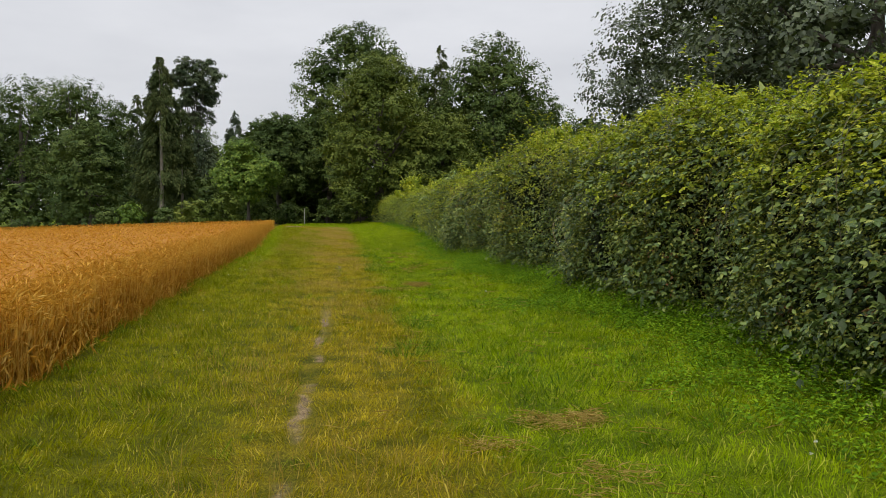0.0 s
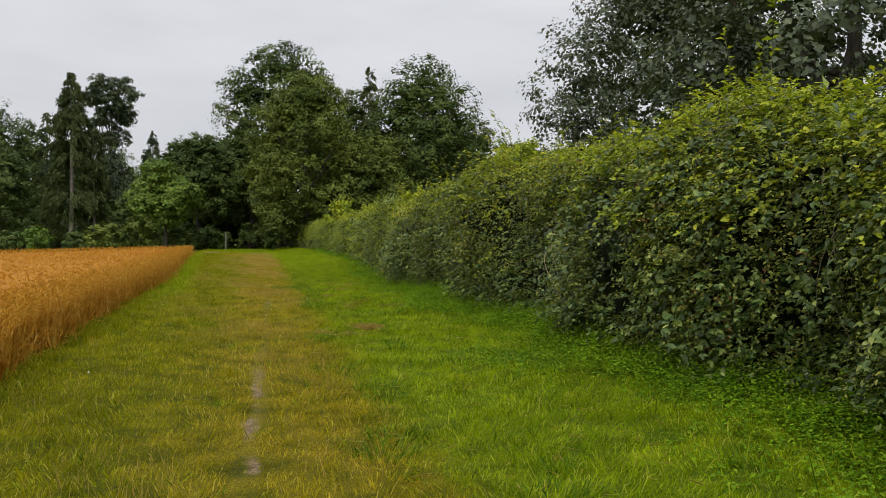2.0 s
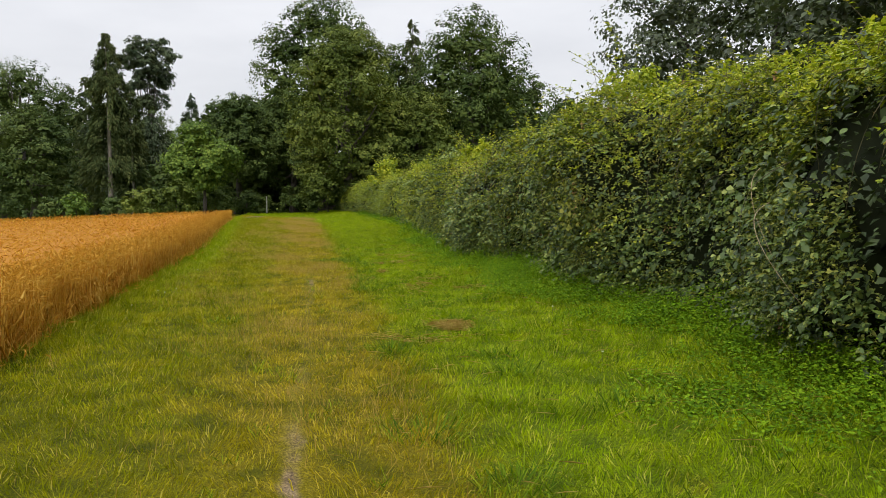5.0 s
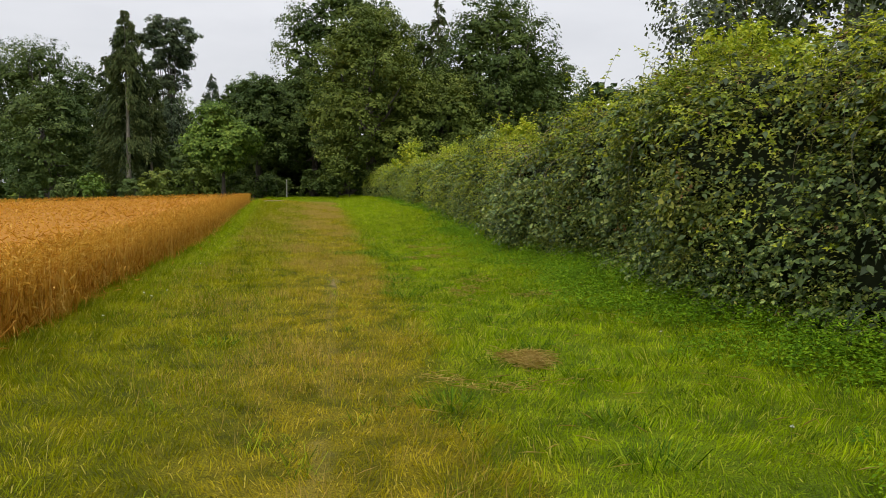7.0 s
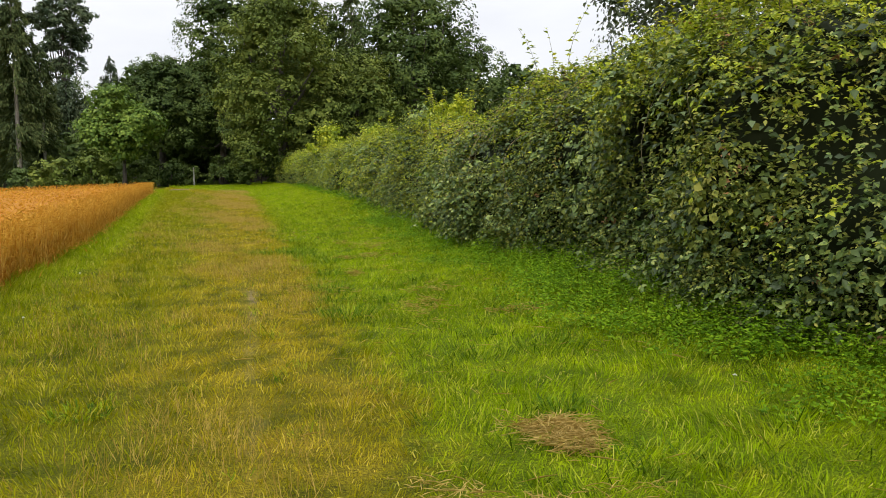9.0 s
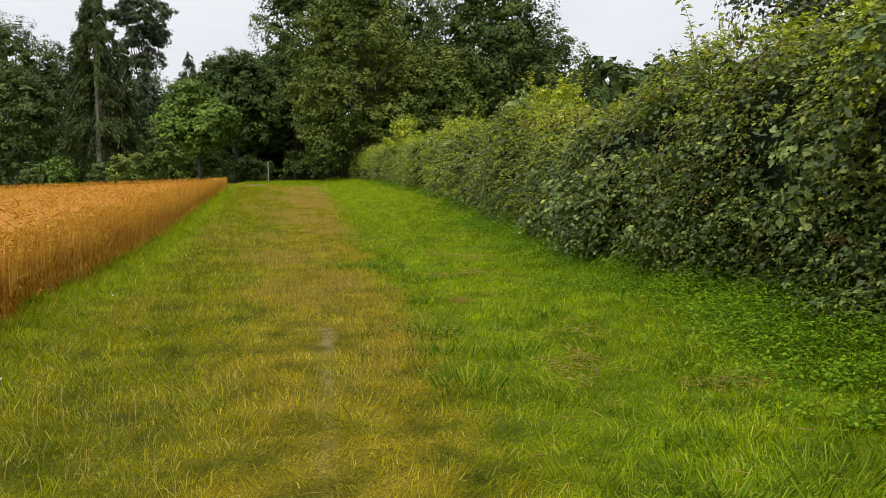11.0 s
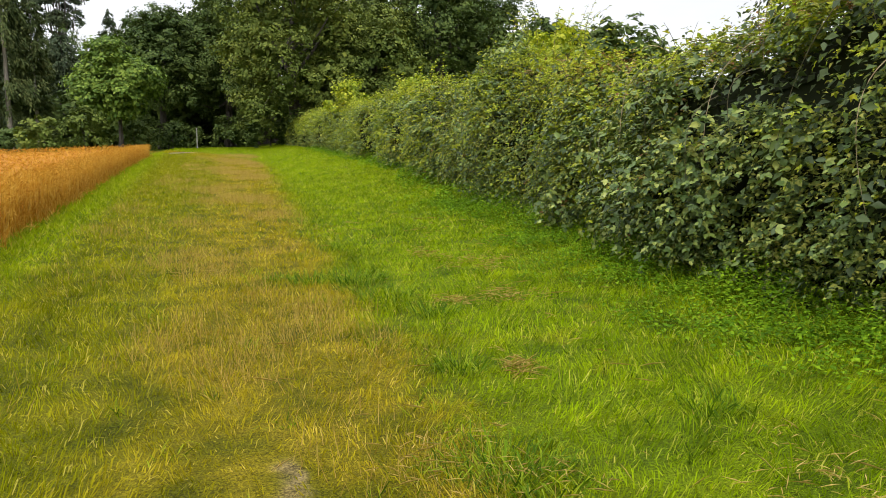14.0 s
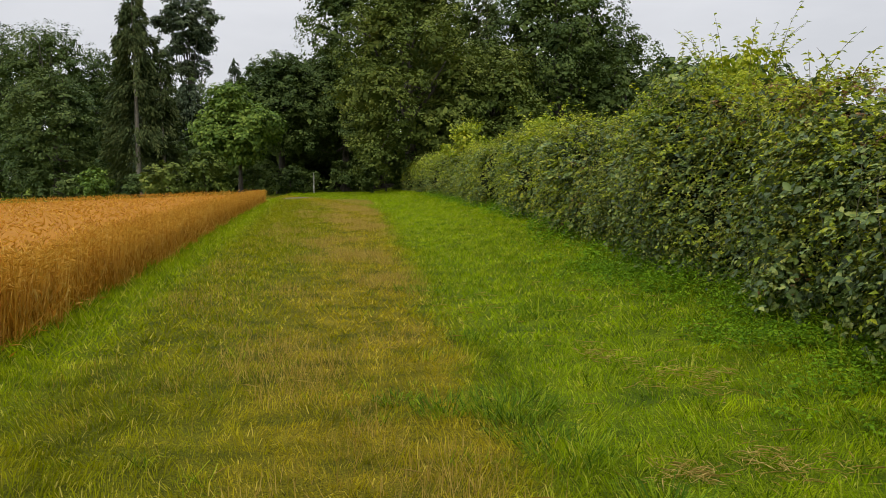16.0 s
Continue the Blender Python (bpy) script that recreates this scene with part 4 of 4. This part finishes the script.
broadleaf(11.5, 106, 19.5, 5.0, 1.0, M_dark_oak, "dark oak filling the gap between taller ones", 7000, group=WOOD)
broadleaf(22.5, 105, 18, 5.0, 1.0, M_dark_oak, "dark uneven oak behind the hedge", 7000, group=WOOD)
for x, y, h in ((-104, 176, 21), (-84, 182, 20), (-64, 178, 22), (-49, 180, 22), (-35, 172, 15), (-24, 166, 13), (-14, 140, 12), (-8, 119, 15), (-2, 124, 16), (6, 124, 18), (15, 120, 17), (24, 116, 16), (34, 112, 14), (46, 116, 15)):
    broadleaf(x, y, h, 8.5, 0.0, M_dark_oak, "dark tree inside the wood", 2600, 0.7, group="trees inside the wood")

for x, y in ((-38, 137), (-48, 137), (-58, 137), (-30, 137), (-21, 130), (-13, 128), (-6, 130), (1, 129), (8, 130), (16, 131), (25, 130), (34, 128)):
    broadleaf(x, y, 7.0, 5.4, 0.0, M_dark_oak, "low dark thicket inside the wood", 1300, 0.55, name="thicket", group="thickets in the wood")

# low bushes along the wood's foot
for x, y, h, r, m in ((-24.5, 104, 3.2, 1.8, M_chestnut), (-20, 104, 2.6, 2.2, M_mixed), (-14.8, 90, 3.2, 2.0, M_oak), (-12.0, 91, 3.8, 2.0, M_oak), (-30, 112, 2.8, 2.4, M_mixed), (-38, 122, 3.4, 3.4, M_mixed), (-46, 126, 3.4, 3.6, M_mixed), (-55, 130, 3.2, 3.6, M_oak), (-8.8, 97, 2.4, 2.0, M_dark_oak), (-6.0, 99.5, 2.6, 1.8, M_dark_oak), (-5.0, 103, 2.4, 2.2, M_dark_oak), (-1.2, 104.5, 3.2, 2.0, M_dark_oak), (1.2, 104, 2.6, 1.6, M_dark_oak), (2.6, 95, 3.4, 2.4, M_dark_oak), (5.4, 91, 3.6, 2.6, M_dark_oak), (-8.6, 103, 3.6, 2.4, M_dark_oak)):
    b = tagged(new("bush"), "leafy green bush at the foot of the wood", "bush", "bushes along the wood")
    bl = crown_blobs(r, 0.0, h, 16, 0.5)
    piece("stem", limbs(h, r, 0.2, 0.06, bl, 5), M_bark, b)
    piece("foliage", blob_leaves(bl, 1600, 0.26), m, b)["kind"] = "stuff"
    place(b, x, y)

# behind the hedge
broadleaf(17.4, 36, 15, 6.2, 0.8, M_grey_leaf, "large dark tree with small grey-green leaves behind the hedge", 30000, 0.15, 170, 0.24, name="hedgerow_tree", core=1.8)
broadleaf(15.2, 22.5, 13, 5.6, 0.8, M_grey_leaf, "dark spreading tree with small leaves behind the hedge", 20000, 0.15, 150, 0.26, name="hedgerow_tree", core=1.8)


# taller shrubs growing out of the hedge
def tall_shrub(x, y, z0, h, r, label, n=3600, leaf=0.085, mat=None):
    s = tagged(new("hedge_shrub"), label, "shrub", "shrubs in the hedge")
    bl = crown_blobs(r, z0, h, 22, 0.4)
    piece("stem", limbs(h, r, 0.3, 0.05, bl, 8), M_stem, s)
    piece("foliage", blob_leaves(bl, n, leaf, 0.5, 0.3), mat or M_young, s)["kind"] = "stuff"
    for i in range(14):
        a = rng.uniform(0, 2 * math.pi)
        o = np.array([math.cos(a) * r * 0.5, math.sin(a) * r * 0.8, h - 0.6])
        a_, b_ = shoot(o, (math.cos(a), math.sin(a)), rng.uniform(0.5, 1.1), leaf, rng.uniform(0.2, 0.8))
        twig = piece("shoot", a_, M_stem, s)
        piece("shoot_leaves", b_, mat or M_young, twig)["kind"] = "stuff"
    return place(s, x, y)


tall_shrub(5.5, 20.2, 1.5, 3.6, 1.1, "pale green wispy shrub rising out of the hedge")
tall_shrub(5.3, 10.6, 1.5, 3.0, 0.9, "yellow-green bramble growth rising out of the hedge")
tall_shrub(5.6, 33.8, 1.5, 3.35, 1.0, "green leafy shrub rising out of the hedge")
tall_shrub(5.9, 48.0, 1.5, 3.2, 1.0, "yellow-green shrub rising out of the hedge", 2200, 0.13)
tall_shrub(5.8, 66.0, 1.5, 4.1, 1.3, "bright green sapling rising out of the hedge", 2400, 0.16)


# ---- nettles and herbs at the hedge foot ----
def herbs(n, y0, y1, leaf, tiers=4):
    """Nettles and herbs: short stems with crossed pairs of leaves, in mounds that thin out into the turf."""
    y = rng.uniform(y0, y1, n)
    reach = 1.25 + 0.55 * value_noise(y * 0.35, 0 * y, 12) + 0.3 * value_noise(y * 1.3, 0 * y, 13)
    off = rng.beta(1.0, 1.8, n) * reach * 1.25
    x = hedge_x(y) + 0.25 - off
    keep = rng.uniform(size=n) < 1.15 - 0.9 * (off / (reach * 1.25)) + 0.6 * value_noise(x * 2.5, y * 2.5, 15)
    x, y, off = x[keep], y[keep], off[keep]
    n = len(x)
    tall = (0.07 + 0.40 * np.exp(-off * 1.4)) * (1 + 0.55 * value_noise(x * 2.2, y * 2.2, 16)) * rng.uniform(0.6, 1.25, n)
    root = on_ground(np.stack([x, y], 1))
    turn = rng.uniform(0, math.pi, n)
    lean = rng.normal(0, 0.22, (n, 2))
    out = []
    for k in range(tiers):
        h = (k + 1) / tiers
        at = root + np.concatenate([lean * (tall * h)[:, None], (tall * h)[:, None]], 1)
        for q in range(2):
            a = turn + k * math.pi / 2 + q * math.pi + rng.normal(0, 0.3, n)
            L = leaf * (1.15 - 0.55 * h) * rng.uniform(0.7, 1.3, n)
            d = np.stack([np.cos(a), np.sin(a), rng.uniform(-0.55, 0.3, n)], 1)
            out.append(leaves(at + d * 0.01, d, np.array([[0, 0, 1.0]]) + rng.normal(0, 0.2, (n, 3)), L, L * 0.58, 0.09))
    return join(*out)


tagged(piece("nettle_bed", join(herbs(24000, 4.0, 34, 0.052, 3), herbs(2600, 34, 75, 0.11, 3)), M_herb), "low green nettles and herbs along the hedge foot", "herbs", kind="stuff")


def foot_grass():
    """Long uncut grass that stands up against the hedge."""
    y = rng.uniform(4, 40, 9000)
    x = hedge_x(y) + 0.15 - rng.exponential(0.35, 9000)
    keep = value_noise(x * 1.5, y * 1.2, 18) > -0.1
    xy = np.stack([x, y], 1)[keep]
    return blades(on_ground(xy), flat_dirs(len(xy)), rng.uniform(0.18, 0.48, len(xy)), rng.uniform(0.004, 0.009, len(xy)), rng.uniform(0.3, 0.95, len(xy)), 2)


tagged(piece("long_grass", foot_grass(), M_tuft), "long uncut grass leaning out of the hedge foot", "grass", kind="stuff")


# ---- patches of cut dry grass ----
def hay(x, y, rx, ry, n, tilt=0.0):
    lobe = rng.normal(0, 0.42, (7, 2))
    at = lobe[rng.integers(0, 7, n)] + rng.normal(0, 0.2, (n, 2))
    u, v = at[:, 0] * rx, at[:, 1] * ry
    q = np.stack([x + u * math.cos(tilt) - v * math.sin(tilt), y + u * math.sin(tilt) + v * math.cos(tilt)], 1)
    p = on_ground(q, 0)
    p[:, 2] += 0.02 + rng.uniform(0, 0.05, n)
    d = np.concatenate([flat_dirs(n), rng.uniform(-0.15, 0.3, (n, 1))], 1)
    L = rng.uniform(0.05, 0.14, n)
    return tagged(piece("cut_grass_patch", leaves(p, d, np.array([[0, 0, 1.0]]) + rng.normal(0, 0.2, (n, 3)), L, np.full(n, 0.0045), 0.04), M_hay), "flattened patch of pale dry cut grass on the turf", "dry grass", "cut grass patches", "stuff")


HAY = ((1.43, 16.3, 0.30, 0.30, 800, 0.3), (1.1, 15.5, 0.3, 0.5, 260, 0.9), (1.58, 5.66, 0.25, 0.3, 330, 0.2), (0.87, 5.04, 0.22, 0.2, 170, 0), (1.54, 4.45, 0.35, 0.3, 200, 0),
       (1.52, 23.8, 0.14, 0.2, 160, 0), (2.3, 27.3, 0.3, 0.3, 170, 0), (1.95, 28.3, 0.25, 0.3, 130, 0), (1.75, 20.97, 0.22, 0.3, 240, 0), (1.57, 25.7, 0.22, 0.2, 150, 0), (2.08, 25.8, 0.3, 0.3, 160, 0), (2.46, 20.0, 0.4, 0.2, 140, 0.5), (2.16, 21.9, 0.2, 0.5, 120, 0.4), (0.9, 22.4, 0.5, 0.4, 160, 0))
for x, y, rx, ry, n, a in HAY:
    hay(x, y, rx * 1.1, ry * 1.4, int(n * (1.7 if n > 300 else 0.8)), a)

def loose_straw():
    """Single pale stalks left lying on the turf by the mower."""
    n = 620
    xy = verge(np.stack([rng.normal(1.7, 1.0, n), rng.uniform(3, 33, n)], 1), -0.2, -0.3)
    n = len(xy)
    p = on_ground(xy, 0)
    p[:, 2] += rng.uniform(0.03, 0.07, n)
    d = np.concatenate([flat_dirs(n), rng.uniform(-0.08, 0.16, (n, 1))], 1)
    return leaves(p, d, np.array([[0, 0, 1.0]]) + rng.normal(0, 0.2, (n, 3)), rng.uniform(0.06, 0.24, n), np.full(n, 0.0032), 0.03)


tagged(piece("loose_straw", loose_straw(), M_hay), "pale dry stalks lying loose on the mown turf", "straw", kind="stuff")


# coarse dark green clumps that the mower missed
def clump(x, y, r, tall, n, mat):
    a = rng.uniform(0, 2 * math.pi, n)
    k = r * np.sqrt(rng.uniform(0, 1, n))
    xy = np.stack([x + np.cos(a) * k, y + np.sin(a) * k], 1)
    d = unit(np.stack([np.cos(a), np.sin(a)], 1) + rng.normal(0, 0.5, (n, 2)))
    return tagged(piece("grass_clump", blades(on_ground(xy), d, tall * rng.uniform(0.6, 1.25, n), rng.uniform(0.005, 0.010, n), rng.uniform(0.5, 1.1, n), 2), mat), "coarse arching clump of darker green grass", "grass", "grass clumps", "stuff")


CLUMPS = ((0.94, 27.05, 0.26, 0.30, 260), (0.55, 27.1, 0.2, 0.24, 170), (1.14, 26.2, 0.25, 0.26, 190), (0.96, 20.5, 0.22, 0.30, 200), (1.04, 22.2, 0.22, 0.24, 170), (1.48, 21.4, 0.2, 0.22, 140), (0.94, 22.4, 0.25, 0.26, 180), (-1.06, 17.6, 0.16, 0.14, 130), (0.24, 27.4, 0.14, 0.16, 110), (0.75, 15.2, 0.2, 0.22, 150), (1.0, 10.6, 0.2, 0.2, 120), (0.7, 8.6, 0.22, 0.22, 140), (1.5, 7.4, 0.22, 0.24, 140), (2.1, 12.5, 0.25, 0.22, 150), (2.3, 18.4, 0.25, 0.26, 150), (1.9, 30.5, 0.25, 0.24, 140), (0.9, 32.5, 0.25, 0.22, 140))
for x, y, r, tall, n in CLUMPS:
    clump(x, y, r * 1.1, tall * 0.8, int(n * 0.9), M_clump)
for y in np.arange(5.5, 34, 1.15):
    clump(rng.uniform(0.6, 2.6), y + rng.uniform(-0.4, 0.4), rng.uniform(0.12, 0.26), rng.uniform(0.14, 0.22), 110, M_clump)

# ---- white clover heads ----
M_clover = leaf_mat("clover_petals", [(0.2, (0.55, 0.55, 0.48)), (0.8, (0.8, 0.8, 0.74))], 2.0, 0.2)
CLOVER = ((-2.2, 20.4), (-2.35, 20.7), (-2.1, 20.9), (-2.4, 18.9), (2.6, 4.3), (2.75, 4.5), (-2.2, 24.6), (2.5, 14.0), (2.9, 16.8), (-1.9, 12.2))
for x, y in CLOVER:
    k = ball_dirs(40)
    k[:, 2] = np.abs(k[:, 2])
    z = float(ground_z(x, y))
    f = tagged(new("clover_flower"), "small white clover head standing in the grass", "flower", "clover flowers")
    piece("stalk", tube([(0, 0, -0.01), (0.004, 0, 0.05), (0.006, 0.002, 0.095)], [0.0015, 0.0012, 0.001], 4), M_stem, f)
    piece("petals", leaves(np.array([[0.006, 0.002, 0.095]]) + k * 0.003, k, np.cross(k, [0.3, 0.8, 0.2]), np.full(40, 0.012), np.full(40, 0.005)), M_clover, f)
    place(f, x, y)

# ---- waymark post ----
post = tagged(new("waymark_post"), "weathered pale wooden footpath post at the gateway", "post")


def box(x, y, z, bev=0.008):
    bm = bmesh.new()
    bmesh.ops.create_cube(bm, size=1.0)
    bmesh.ops.scale(bm, vec=(x, y, z), verts=bm.verts)
    bmesh.ops.bevel(bm, geom=bm.edges[:], offset=bev, segments=2, affect="EDGES")
    return bm


def part(name, bm, mat, parent, at=(0, 0, 0), label=""):
    me = bpy.data.meshes.new(name)
    bm.to_mesh(me)
    bm.free()
    me.materials.append(mat)
    ob = new(name, me)
    ob.parent, ob.location = parent, at
    if label:
        ob["label"] = label
    return ob


M_post = bark_mat("weathered_wood", (0.22, 0.21, 0.18), (0.42, 0.40, 0.36), 14)
part("shaft", box(0.11, 0.11, 1.9), M_post, post, (0, 0, 0.85))
part("cap", box(0.13, 0.13, 0.05), M_post, post, (0, 0, 1.82))
place(post, -3.8, 99)


# ---- bramble mounds bulging from the hedge face ----
def mound(y, r, h, out, mat, n):
    b = tagged(new("bramble_clump"), "dense mound of bramble bulging from the hedge", "bush", "bramble clumps on the hedge")
    bl = crown_blobs(r, 0.25, h, 18, 0.5)
    piece("stem", limbs(h, r, 0.2, 0.025, bl, 6), M_stem, b)
    piece("foliage", blob_leaves(bl, n, 0.075, 0.4, 0.6, 9), mat, b)["kind"] = "stuff"
    return place(b, float(hedge_x(y)) - out, y)


for y, r, h, out, m, n in ((10.8, 0.8, 1.7, -0.5, M_small, 3200), (14.6, 0.75, 2.3, -0.5, M_bramble, 3000), (18.6, 0.9, 2.0, -0.5, M_small, 3200), (21.8, 0.8, 2.3, -0.5, M_bramble, 3200), (26.8, 0.8, 1.6, -0.5, M_small, 3000), (30.0, 0.8, 1.9, -0.5, M_bramble, 3200), (33.4, 1.0, 3.0, -0.5, M_bramble, 3600), (38.5, 0.9, 2.2, -0.5, M_small, 2400), (43.0, 1.0, 2.4, -0.5, M_small, 2200)):
    mound(y, r, h, out, m, n)


# ---- single large leaves standing out on the hedge ----
def big_leaf(size):
    k = np.array([[0, 0, 0], [0.22, 0.26, 0.05], [0.5, 0.34, 0.04], [0.8, 0.16, 0], [1, 0, -0.06], [0.8, -0.16, 0], [0.5, -0.34, 0.04], [0.22, -0.26, 0.05], [0.45, 0, -0.03]]) * size
    return k, np.array([(i, (i + 1) % 8, 8) for i in range(8)])


LEAF_MESH = [mesh_np("leaf", *big_leaf(z), m) for z, m in ((0.080, M_bramble), (0.062, M_bramble), (0.070, M_young), (0.055, M_young))]
for i in range(290):
    y, u = rng.uniform(7, 33), rng.uniform(0.12, 0.72)
    q = hedge_point(np.array([y]), np.array([u]))[0] + hedge_normal(np.array([y]), np.array([u]))[0] * rng.uniform(0.12, 0.24)
    ob = new("leaf", LEAF_MESH[int(rng.integers(0, 2)) + (2 if u > 0.5 else 0)])
    ob.parent = hedge
    ob.matrix_world = pose(q[0], q[1], q[2], rng.uniform(-30, 30), rng.uniform(-15, 40), rng.uniform(90, 270))
